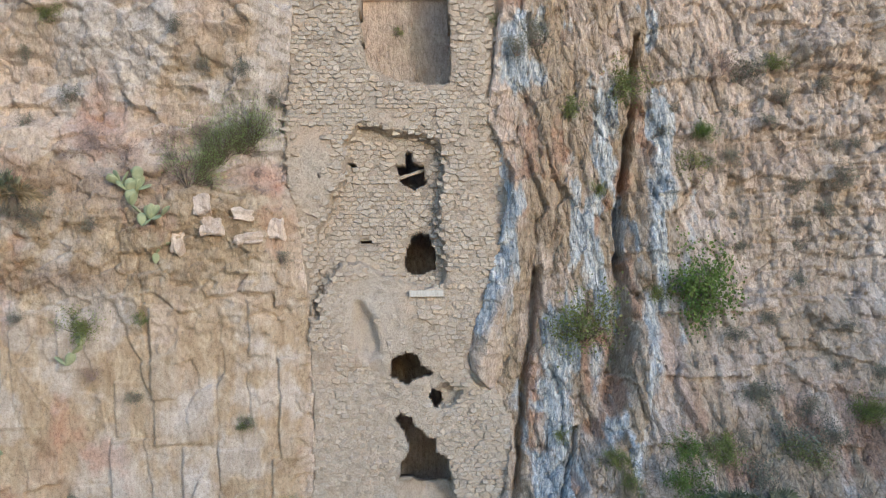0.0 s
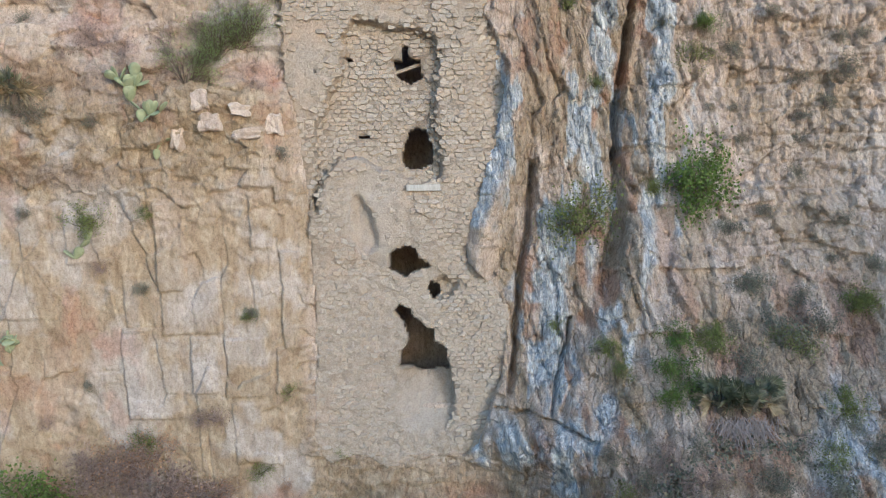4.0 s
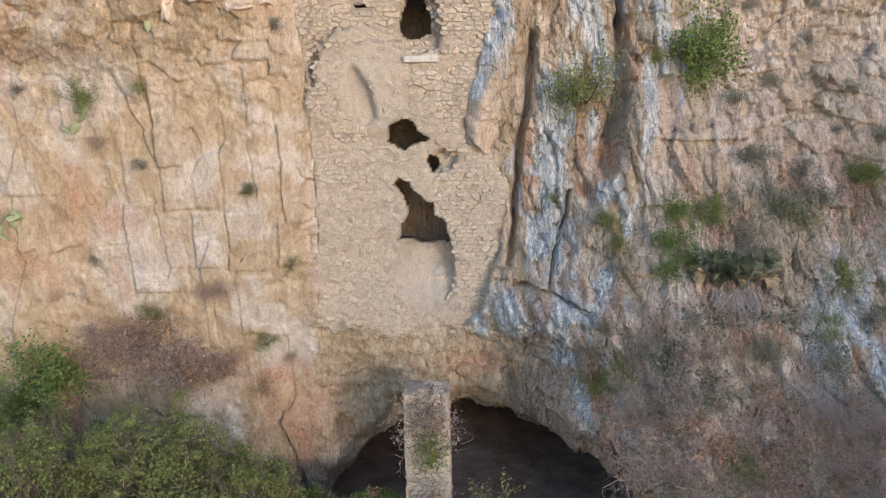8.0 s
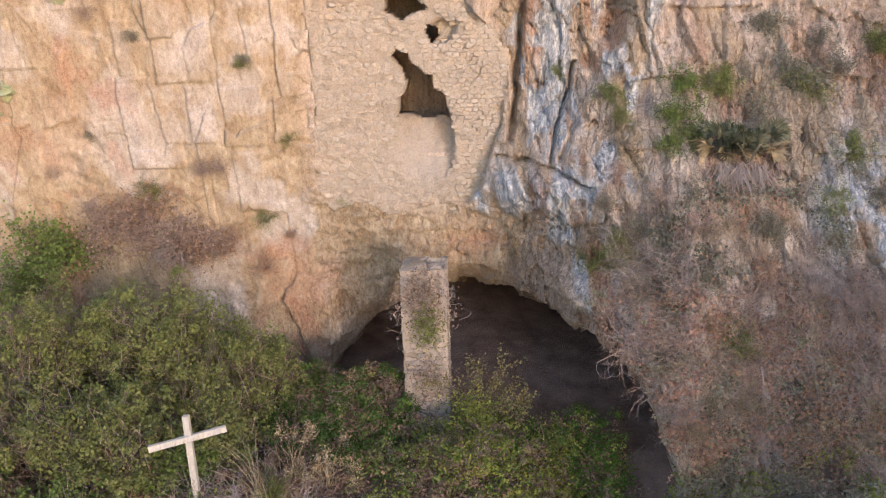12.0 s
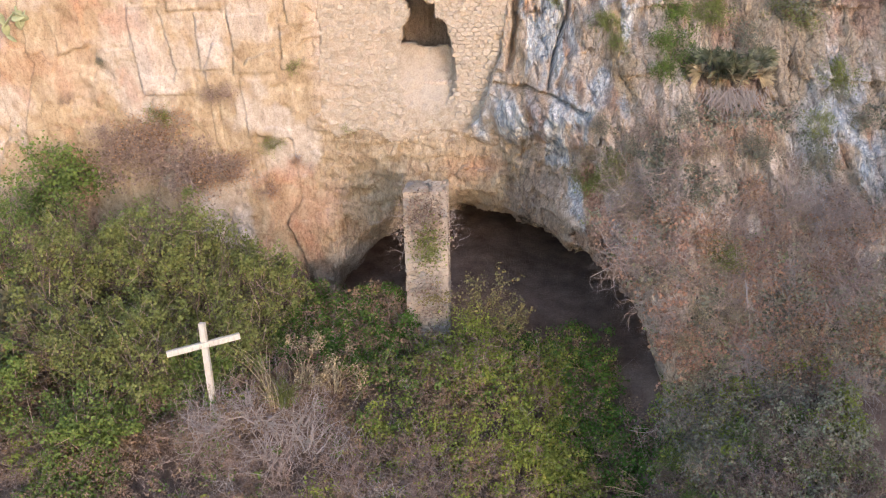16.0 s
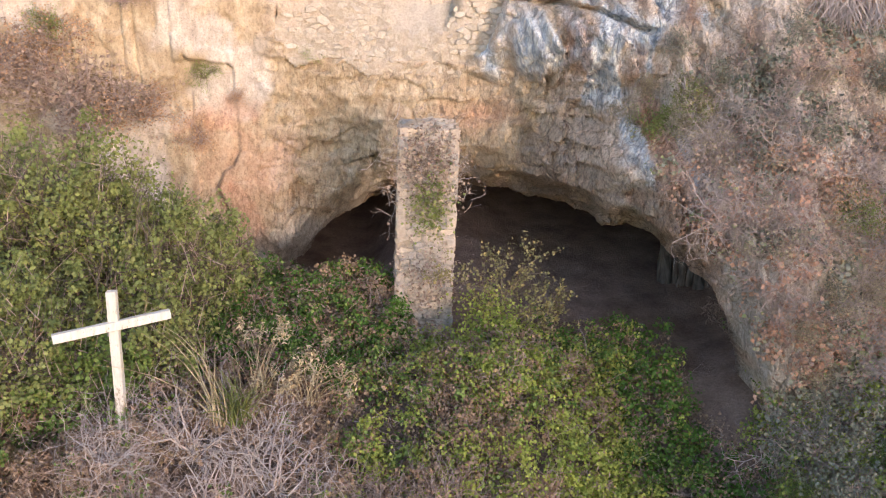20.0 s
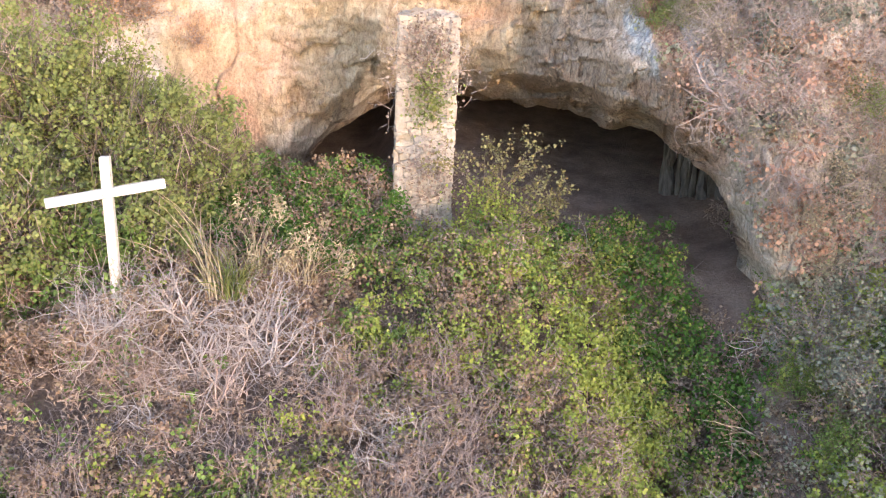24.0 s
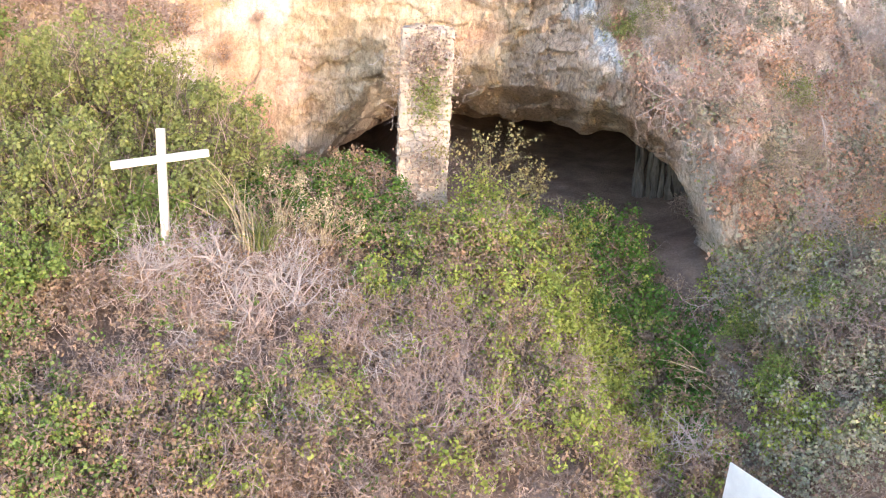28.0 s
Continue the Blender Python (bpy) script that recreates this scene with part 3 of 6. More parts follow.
    # the rock stays behind the masonry
    wall_l = np.interp(z, [4.55, 4.8, 6.3, 8.6, 10, 11.5, 12.6, 13.7, 15, 16.5, 18.4], [-1.5, -2.1, -2.0, -1.95, -2.0, -2.1, -2.25, -2.5, -2.5, -2.4, -2.3])
    wall_r = np.interp(z, [4.2, 4.7, 6.3, 7.6, 8.4, 9.3, 10, 10.8, 12.3, 13.8, 14.5, 15, 16, 18.4], [1.3, 2.05, 2.6, 2.75, 2.6, 1.75, 1.85, 2.15, 2.55, 2.9, 2.6, 2.3, 2.4, 2.75])
    under = (x > wall_l + 0.06) & (x < wall_r - 0.06) & (z > 4.45) & (z < 18.3)
    y = np.where(under, np.maximum(y, -0.1 * (z - 8) + 0.35), y)
    # strip behind the masonry is hollow
    hollow = step(-1.9, -1.6, x) * (1 - step(1.55, 1.8, x)) * step(5.6, 6.2, z)
    y = y + hollow * (2.4 - 1.3 * step(15.2, 15.9, z))
    # brow over the cave and the cave itself
    a = arch_top(x + 0.18 * (fbm(z * 1.3, x * 1.3, 71) - 0.5)) + 0.30 * (fbm(x * 1.7, x * 0.3, 73) - 0.5)
    d = a - z
    y = y + 0.55 * step(-0.7 - 0.25 * step(2.2, 3.0, x), 0.0, d) * step(-2.6, -1.4, x) * (1 - step(5.4, 6.2, x)) * (1 + 0.35 * step(2.2, 3.0, x))
    alc = np.hypot((x + 0.95) / 1.3, (z - 1.9) / 1.7) + 0.28 * (fbm(x * 1.5, z * 1.5, 75) - 0.5)
    y = y + 0.30 * step(1.05, 0.55, alc) * step(0.9, 0.2, x)
    drop = np.interp(x, [-1.0, 1.5, 2.9, 4.0, 5.0, 5.7], [0.6, 1.0, 1.1, 1.0, 0.5, 0.35]) * (0.85 + 0.3 * fbm(x * 1.1, x * 0.2, 85))
    back = np.interp(x, [-1.0, 1.5, 2.9, 4.0, 5.0, 5.7], [2.0, 2.9, 3.1, 2.5, 1.1, 0.8])
    roof = np.clip(d / drop, 0, 1)
    depth = back * roof + step(0.02, 0.3, roof) * (1 - step(0.8, 1.0, roof)) * (blocks(x, z, 0.7, 0.34, 253, 0.5, 0.35, 0.15, 0.06) + 0.5 * (fbm(x * 2.1, z * 3.3, 83) - 0.5))
    depth = depth + 7.5 * step(drop * 0.92, drop * 0.92 + 0.35, d) + 1.6 * (fbm(x * 0.9, z * 1.5, 81) - 0.5) * step(drop, drop + 0.6, d)
    inside_ = (x > -2.5) & (x < 6.1) & (d > 0)
    return np.where(inside_, y + depth, y)


def spread(a, b, n, far_a, far_b, k):
    mid_part = np.linspace(a, b, n)
    lo = a - (a - far_a) * (np.linspace(1, 0, k, endpoint=False) ** 1.5)
    hi = b + (far_b - b) * (np.linspace(0, 1, k + 1)[1:] ** 1.5)
    return np.concatenate([lo, mid_part, hi])


CX = spread(-11.0, 12.6, 720, -34, 36, 30)
CZ = spread(-3.0, 18.8, 640, -9, 27, 10)
gx, gz = np.meshgrid(CX, CZ)
gy = cliff_y(gx, gz)
# the face turns forward beyond the view on the right and shades the lower slope there
crest = 9.0 + 3.4 * step(26.3, 25.6, gx) - 6.0 * step(27.8, 29.4, gx)
gy = gy - 60 * step(18, 34, gx) * step(0.6, -0.6, gz - crest + 1.4 * (fbm(gx * 0.8, gx * 0.2, 95) - 0.5)) - 1.5 * step(-12, -26, gx)
side = gx + 0.10 * (fbm(gx * 3, gz * 3, 91) - 0.5)
# the cave widens behind its lip
fx, fz = unleaned(gx, gz)
within = (fx > -2.5) & (fx < 6.1) & (arch_top(fx) - fz > 0.12)
deep = np.where(within, np.clip(gy + brow_push(gx, gz) - cliff_base(fx, fz) - 1.0, 0, 12), 0)
side = side + np.where(gx > 0.8, (gx - 0.8) * 0.085 * deep, (gx - 0.8) * 0.03 * deep)
nx, nz = len(CX), len(CZ)
verts = np.stack([side, gy, gz], -1).reshape(-1, 3)
ii = (np.arange(nz - 1)[:, None] * nx + np.arange(nx - 1)[None, :]).ravel()
faces = np.stack([ii, ii + 1, ii + nx + 1, ii + nx], 1)
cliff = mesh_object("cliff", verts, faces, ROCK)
tagged(cliff, "weathered limestone cliff face stained ochre, rust and blue-grey, partly painted shade", "cliff", kind="structure")


def paint(ob, name, values):
    a = ob.data.attributes.new(name, "FLOAT", "POINT")
    a.data.foreach_set("value", np.ascontiguousarray(values.ravel(), dtype=np.float32))


def n01(k, s, t=1.0):
    return fbm(fx * s, fz * s * t, k, 5)


lf, rt = 1 - step(-2.4, -1.8, fx), step(2.0, 3.2, fx)
md = 1 - lf - rt
soft = n01(100, 2.3) - 0.5
och = lf * step(0.36, 0.75, n01(101, 0.5) + 0.3 * soft + 0.08 * step(12, 8, fz)) * 0.7 + 0.35 * lf * bump(fx, fz, -8.2, 8.5, 1.8, 2.6) + 0.5 * bump(fx, fz, -3.4, 13.2, 1.2, 0.9)
och = och + rt * 0.9 * step(0.45, 0.62, n01(103, 1.1, 0.28) + 0.3 * soft) + 0.55 * groove(fx, fz, [(5.4, 15.5), (5.1, 12.5), (4.9, 10.5)], 0.5) + 0.6 * groove(fx, fz, [(-2.1, 11.0), (-2.05, 9.5), (-2.1, 8.6)], 0.22)
och = och + 0.8 * bump(fx, fz, -1.0, 2.4, 0.8, 0.5) + 0.3 * bump(fx, fz, -2.0, 2.6, 2.2, 1.6) + 0.4 * groove(fx, fz, [(2.6, 12.2), (2.8, 10.0), (2.6, 8.4)], 0.35) + 0.8 * bump(fx, fz, 3.5, 5.2, 0.25, 0.5) + 0.6 * bump(fx, fz, 5.3, 6.0, 0.5, 0.9) + md * 0.15
och = och + 0.75 * bump(fx, fz, -1.6, 3.2, 3.2, 1.5) + 0.3 * bump(fx, fz, -6.5, 7.5, 3.0, 3.0) + 0.55 * bump(fx, fz, 2.3, 3.1, 1.3, 0.8)
och = och + 0.9 * bump(fx, fz, 2.1, 2.75, 0.45, 0.3) + 0.7 * bump(fx, fz, -0.4, 2.2, 0.7, 0.6) + 0.6 * bump(fx, fz, 0.3, 17.2, 0.9, 1.3) + 0.55 * lf * bump(fx, fz, -5.0, 12.3, 4.0, 0.7)
bedded = step(5.8, 7.4, fx - 0.12 * (fz - 12)) * step(7.5, 9.5, fz)
och = och * (1 - 0.2 * bedded) + 0.42 * lf + 0.45 * (lf + md) * step(6.5, 3.5, fz)
paint(cliff, "ochre", och)
paint(cliff, "fluted", np.clip(rt * (1 - 0.35 * bedded) + lf * step(9.8, 11.6, fz) * 0.4 + md * 0.5 + 0.5 * step(2.6, 1.0, fz), 0, 1))
gr = lf * 0.9 * step(0.46, 0.66, n01(105, 0.6, 0.8) + 0.3 * soft) + 0.6 * bump(fx, fz, -5.0, 8.7, 1.0, 0.9) * lf + rt * 0.45 * step(0.46, 0.62, n01(107, 1.0, 0.5) + 0.2 * soft) + 0.4 * bump(fx, fz, -1.7, 2.6, 0.8, 1.0) * (fz > 1) + 0.15 * step(13.8, 15, fz) * lf
lip = fz - arch_top(fx)
gr = gr + 0.9 * step(0.9, 0.3, lip) * step(-0.3, 0.1, lip) * step(2.4, 3.4, fx) * step(6.6, 6.0, fx)
gr = gr + 0.9 * bump(fx, fz, -7.1, 16.3, 0.45, 0.8) + 0.8 * bump(fx, fz, -2.75, 14.6, 0.25, 1.0) + 0.7 * bump(fx, fz, -5.7, 16.5, 0.5, 0.6)
gr = gr + lf * (0.7 * bump(fx, fz, -4.8, 8.0, 0.6, 0.4) + 0.8 * bump(fx, fz, -4.5, 6.8, 0.3, 0.6) + 0.7 * bump(fx, fz, -6.2, 8.3, 0.2, 0.6) + 0.6 * bump(fx, fz, -6.35, 6.6, 0.2, 0.9) + 0.6 * bump(fx, fz, -2.5, 7.6, 0.25, 0.4))
gr = gr + 0.06 * bedded
paint(cliff, "grey", gr)
ru = lf * 0.5 * step(0.58, 0.74, n01(109, 0.8, 0.6) + 0.3 * soft) + 0.6 * bump(fx, fz, -6.6, 15.5, 0.4, 0.9) + 0.8 * bump(fx, fz, -3.0, 13.7, 0.8, 0.45) + 0.4 * bump(fx, fz, -2.6, 2.2, 1.2, 0.9) + 0.7 * rt * step(0.55, 0.68, n01(111, 1.2, 0.3) + 0.3 * soft) + 0.25 * bump(fx, fz, 1.2, 3.4, 1.3, 0.4) + 0.7 * bump(fx, fz, 2.3, 17.8, 0.4, 0.6)
ru = ru + 0.4 * bump(fx, fz, 2.2, 3.5, 0.7, 0.35) + 0.5 * bump(fx, fz, 4.6, 3.3, 0.35, 0.4)
ru = ru + 0.8 * bump(fx, fz, 3.3, 4.9, 0.22, 0.6) + 0.6 * bump(fx, fz, 4.9, 5.4, 0.3, 0.5)
ru = ru + 0.4 * lf * bump(fx, fz, -7.8, 7.2, 1.1, 1.2) + 0.9 * bump(fx, fz, 3.55, 4.65, 0.25, 0.55) + 0.7 * bump(fx, fz, 5.2, 5.4, 0.12, 0.35)
ru = ru * (1 - 0.5 * bedded) + 0.22 * (lf + md) * step(5.0, 3.0, fz)
paint(cliff, "rust", ru)
# blue-grey rock, and the sky-lit shade of ribs and clefts put into its colour
bl = 0.85 * groove(fx, fz, [(6.7, 16.2), (6.6, 13.5), (6.25, 11.0), (5.9, 9.0), (5.2, 6.6), (4.7, 5.2)], 0.55) + 0.75 * groove(fx, fz, [(4.8, 9.6), (4.5, 8.0), (4.0, 6.4)], 0.35) + 0.85 * groove(fx, fz, [(2.85, 17.8), (2.85, 16.2), (2.75, 13.6), (2.6, 12.2), (2.0, 10.2)], 0.4)
bl = bl + 0.85 * bump(fx, fz, 2.6, 4.95, 0.5, 0.6) + 0.85 * bump(fx, fz, 4.1, 4.75, 0.45, 0.7) + 0.8 * groove(fx, fz, [(-2.6, 15.8), (-2.6, 13.8)], 0.25) + 0.9 * rt * step(0.54, 0.64, n01(113, 1.5, 0.22) + 0.2 * soft) * step(8, 5, fx - 0.2 * fz + 2) + 0.8 * bump(fx, fz, 10.0, 4.6, 1.3, 2.0)
flutes = step(0.34, 0.56, fbm(fx * 3.0 + 1.1 * fz, fz * 0.6, 121, 4))
blue_brow = (0.8 * groove(fx, fz, [(4.4, 11.0), (3.95, 9.2), (3.7, 7.6)], 0.35) + 0.7 * groove(fx, fz, [(7.6, 13.5), (7.2, 11.5), (6.9, 9.8)], 0.22) + 1.1 * bump(fx, fz, 2.6, 4.75, 1.05, 0.75) + 0.75 * bump(fx, fz, 4.15, 4.6, 0.42, 0.5) + 0.9 * bump(fx, fz, 3.8, 7.7, 0.3, 1.3) + 0.9 * bump(fx, fz, 4.4, 7.0, 0.25, 0.9)) * (0.35 + 0.65 * flutes)
paint(cliff, "blue", np.maximum(bl * step(0.36, 0.56, n01(115, 1.6, 0.45)), blue_brow))
so = 0.8 * bump(fx, fz, -6.5, 13.5, 3.2, 0.55) + 0.6 * rt * step(0.50, 0.66, n01(117, 0.6)) * step(6.4, 3.4, fz) + 0.35 * step(3.4, 0.8, fz) * rt * step(0.40, 0.62, n01(119, 0.9)) + 0.8 * bump(fx, fz, -7.5, 11.4, 2.4, 0.4) + 0.6 * bump(fx, fz, 8.6, 14.4, 2.4, 0.9)
so = so * (1 - bump(fx, fz, 3.4, 4.9, 2.2, 1.0)) * (1 - 0.8 * bump(fx, fz, 7.9, 4.4, 1.1, 0.8))
# rock beyond y 2.6 and below z 3 takes the same dark brown throughout
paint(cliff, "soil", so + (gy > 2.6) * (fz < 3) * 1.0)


# ---- the ground, one sheet to the horizon ----
def ground_z(x, y):
    z = np.where(y > -4.5, -0.55 + 0.14 * (y + 4.5), -0.55 + 0.36 * (y + 4.5))
    z = np.maximum(z, -5.2 + 0.02 * (y + 20)) 
    z = z + 0.5 * step(-2.0, -4.5, x) * step(-6, -2, y)
    z = z - 1.5 * np.exp(-((x - 4.3) / 1.2) ** 2) * step(-2.5, -5.5, y) * step(-14, -9, y)
    z = z - 0.35 * step(1.5, 4.0, x) * step(-4, -1, y)
    z = z - 1.2 * step(-1.6, 0.4, y) * step(1.0, -0.4, x) * step(-3.2, -2.2, x)
    z = z + 0.9 * step(6, 9, x) * step(-14, -7, y)
    return z + 0.16 * (fbm(x * 0.9, y * 0.9, 131) - 0.5) + 0.06 * (fbm(x * 3.1, y * 3.1, 133) - 0.5)


GX = spread(-12, 13, 150, -900, 900, 16)
GY = spread(-16, 12, 150, -900, 60, 14)
hx, hy = np.meshgrid(GX, GY)
hz = ground_z(hx, hy)
verts = np.stack([hx, hy, hz], -1).reshape(-1, 3)
ii = (np.arange(len(GY) - 1)[:, None] * len(GX) + np.arange(len(GX) - 1)[None, :]).ravel()
faces = np.stack([ii, ii + 1, ii + len(GX) + 1, ii + len(GX)], 1)
ground = mesh_object("ground", verts, faces, SOIL, smooth=True)
tagged(ground, "dry brown stony soil sloping down from the cave", "ground", kind="structure")
# top of the cliff closes the place behind
top = mesh_object("cliff_top", np.array([(-34, -4, 26.6), (36, -4, 26.6), (36, 60, 30), (-34, 60, 30)], float), [(0, 1, 2, 3)], ROCK)
tagged(top, "bare limestone plateau above the cliff", "cliff", kind="structure")


# ---- ruined masonry wall in the cleft ----
def inside(x, z, poly):
    ok = np.zeros(np.shape(x), bool)
    n = len(poly)
    for i in range(n):
        (ax, az), (bx, bz) = poly[i], poly[i - 1]
        hit = ((az > z) != (bz > z)) & (x < (bx - ax) * (z - az) / (bz - az + 1e-9) + ax)
        ok ^= hit
    return ok


WALL = [(-2.3, 18.4), (-2.4, 16.5), (-2.5, 15.0), (-2.5, 13.7), (-2.25, 12.6), (-2.1, 11.5), (-2.0, 10.0), (-1.95, 8.6), (-2.0, 6.3), (-2.1, 4.7), (-1.7, 4.25), (-1.0, 4.45), (-0.3, 4.1),
        (0.6, 4.2), (1.2, 4.06), (1.9, 4.15), (2.2, 4.8), (2.6, 5.3), (2.55, 6.3), (2.75, 7.6), (2.6, 8.4), (1.75, 9.3), (1.85, 10.0), (2.15, 10.8), (2.55, 12.3), (2.9, 13.8), (2.6, 14.5), (2.3, 15.0), (2.4, 16.0), (2.75, 18.4)]
HOLES = [[(-0.66, 18.6), (-0.77, 17.3), (-0.62, 16.3), (0.1, 15.9), (1.36, 15.82), (1.37, 17.0), (1.31, 18.6)],
         [(0.06, 14.02), (0.26, 14.05), (0.3, 14.4), (0.42, 14.4), (0.46, 14.1), (0.74, 14.02), (0.76, 13.59), (0.47, 13.45), (0.14, 13.63)],
         [(0.26, 11.5), (0.25, 12.05), (0.44, 12.4), (0.8, 12.4), (0.98, 12.05), (0.95, 11.54), (0.64, 11.42)],
         [(-0.14, 9.38), (0.0, 9.5), (0.29, 9.66), (0.55, 9.5), (0.6, 9.28), (0.86, 9.1), (0.8, 9.0), (0.5, 9.02), (0.28, 8.83), (-0.14, 9.0)],
         [(0.74, 8.6), (0.85, 8.75), (1.05, 8.62), (1.1, 8.42), (0.87, 8.27)],
         [(-0.04, 8.02), (0.1, 8.12), (0.32, 8.08), (0.45, 7.85), (0.65, 7.74), (0.75, 7.55), (0.99, 7.6), (0.92, 7.3), (1.2, 7.1), (1.28, 6.6), (1.3, 6.45), (0.6, 6.42), (0.3, 6.6), (0.05, 6.55), (0.08, 7.0), (0.3, 7.3), (0.2, 7.6)],
         [(-0.82, 12.28), (-0.48, 12.28), (-0.48, 12.17), (-0.82, 12.17)],
         [(-1.02, 14.05), (-0.92, 14.1), (-0.86, 13.95), (-0.96, 13.9)], [(-1.86, 13.82), (-1.7, 13.8), (-1.76, 13.7)]]
RECESS = [(-0.75, 15.0), (-0.1, 14.85), (0.3, 14.72), (0.62, 14.75), (1.05, 14.5), (1.2, 13.9), (1.12, 13.3), (1.02, 12.7), (1.14, 12.3), (1.22, 11.6), (1.12, 11.15), (0.3, 11.22), (-0.35, 11.5), (-0.75, 11.72),
          (-1.3, 11.72), (-1.62, 11.3), (-1.78, 10.5), (-1.92, 10.5), (-1.85, 11.2), (-1.85, 12.2), (-1.4, 13.25), (-1.0, 14.1), (-1.15, 14.5)]
NICHE = [(-0.95, 10.85), (-0.78, 10.8), (-0.62, 10.52), (-0.52, 10.45), (-0.40, 9.95), (-0.36, 9.6), (-0.6, 9.5), (-0.9, 9.7)]
CHUTE = [(-0.05, 6.6), (1.32, 6.6), (1.38, 5.9), (1.36, 5.35), (1.1, 4.95), (0.55, 4.9), (0.15, 5.4), (-0.05, 6.0)]
SMALL_RECESS = [(0.95, 8.75), (1.14, 8.85), (1.54, 8.68), (1.36, 8.4), (1.0, 8.2)]


def blur(a, k):
    for _ in range(k):
        p = np.pad(a, 1, mode="edge")
        a = (p[1:-1, 1:-1] * 2 + p[:-2, 1:-1] + p[2:, 1:-1] + p[1:-1, :-2] + p[1:-1, 2:]) / 6
    return a


DX = 0.05
wx = np.arange(-2.8, 3.1, DX)
wz = np.arange(4.0, 18.5, DX)
mx, mz = np.meshgrid(wx, wz)
jx = mx + 0.11 * (fbm(mx * 4, mz * 4, 141) - 0.5)
jz = mz + 0.11 * (fbm(mx * 4 + 31, mz * 4, 143) - 0.5)
solid = inside(jx + 0.15 * (fbm(mx * 1.5, mz * 1.5, 145) - 0.5), jz, WALL)
for h in HOLES:
    solid &= ~inside(jx, jz, h)
rec = inside(jx + 0.22 * (fbm(mx * 2.6, mz * 2.6, 147, 5) - 0.5), jz + 0.22 * (fbm(mx * 2.6 + 7, mz * 2.6, 149, 5) - 0.5), RECESS)
nic = inside(jx, jz, NICHE)
chu = inside(jx, jz, CHUTE)
srec = inside(jx, jz, SMALL_RECESS)
rec_s, nic_s = blur(rec.astype(float), 1), blur(nic.astype(float), 2)


def wall_plane(z):
    return -0.1 * (z - 8)


front = wall_plane(mz) + 0.36 * rec_s + 0.24 * nic_s + 0.03 * blur(chu.astype(float), 3) + 0.85 * blur(chu.astype(float), 1) * np.clip((mz - 5.0) / 1.5, 0, 1) * step(-0.1, 0.75, mx) - 0.12 * chu * step(5.9, 6.5, mz) * fbm(mx * 5, mz * 5, 155, 3) + 0.35 * blur(srec.astype(float), 2)
front = front - 0.10 * step(11.0, 10.6, mz) * step(9.0, 9.6, mz) * (1 - step(1.0, 1.3, mx)) + 0.10 * (fbm(mx * 1.2, mz * 1.2, 151) - 0.5) + (0.045 + 0.10 * step(10.0, 9.2, mz)) * (fbm(mx * 6, mz * 6, 153) - 0.5)
front = front + 0.45 * step(2.0, 2.8, mx) * step(12, 14, mz)
plaster = np.clip(bump(mx, mz, -0.2, 15.0, 0.9, 0.5) * 0.4 + bump(mx, mz, -0.5, 10.8, 0.9, 0.9) + bump(mx, mz, -1.9, 14.0, 0.5, 0.9) + bump(mx, mz, 1.75, 15.0, 0.4, 2.4) * 0.25 + bump(mx, mz, 0.6, 5.6, 0.7, 0.9) * 1.3
                  + bump(mx, mz, 1.6, 11.0, 0.4, 0.9) * 0.4 + bump(mx, mz, -0.4, 9.7, 0.5, 0.6) + bump(mx, mz, 2.1, 13.0, 0.3, 1.2) * 0.15, 0, 1)
mortared = np.maximum(plaster, 0.30 * step(10.0, 9.2, mz) + 0.22 * step(0.45, 0.6, fbm(mx * 1.3, mz * 1.3, 157)))


def shell(mask, y0, y1):
    """A closed slab over the cells of mask, between the depths y0 and y1 at its corners."""
    rows, cols = mask.shape
    gid = np.arange(rows * cols).reshape(rows, cols)
    m = mask[:-1, :-1]
    v = np.concatenate([np.stack([mx, y0, mz], -1).reshape(-1, 3), np.stack([mx, y1, mz], -1).reshape(-1, 3)])
    o = rows * cols
    a, b, c, d = gid[:-1, :-1], gid[:-1, 1:], gid[1:, 1:], gid[1:, :-1]
    out = [np.stack([a, b, c, d], -1)[m], np.stack([a, d, c, b], -1)[m] + o]
    pm = np.pad(m, 1)
    for nb, p, q in ((pm[:-2, 1:-1], a, b), (pm[2:, 1:-1], c, d), (pm[1:-1, :-2], d, a), (pm[1:-1, 2:], b, c)):
        e = m & ~nb
        out.append(np.stack([p[e], p[e] + o, q[e] + o, q[e]], -1))
    f = np.concatenate(out)
    used = np.unique(f)
    back = np.zeros(len(v), int)
    back[used] = np.arange(len(used))
    return v[used], back[f], used


wall = thing("masonry_wall", (0, 0, 0), "ruined rubble-stone wall with ragged holes, built into a cliff cleft", "wall", kind="structure")
v, f, used = shell(solid, front, wall_plane(mz) + 0.95)
core = mesh_object("wall_core", v, f, MORTAR, wall, "lime mortar with patches of old plaster")
pale = np.concatenate([mortared.ravel(), mortared.ravel()])[used]
a = core.data.attributes.new("pale", "FLOAT", "POINT")
a.data.foreach_set("value", pale.astype(np.float32))


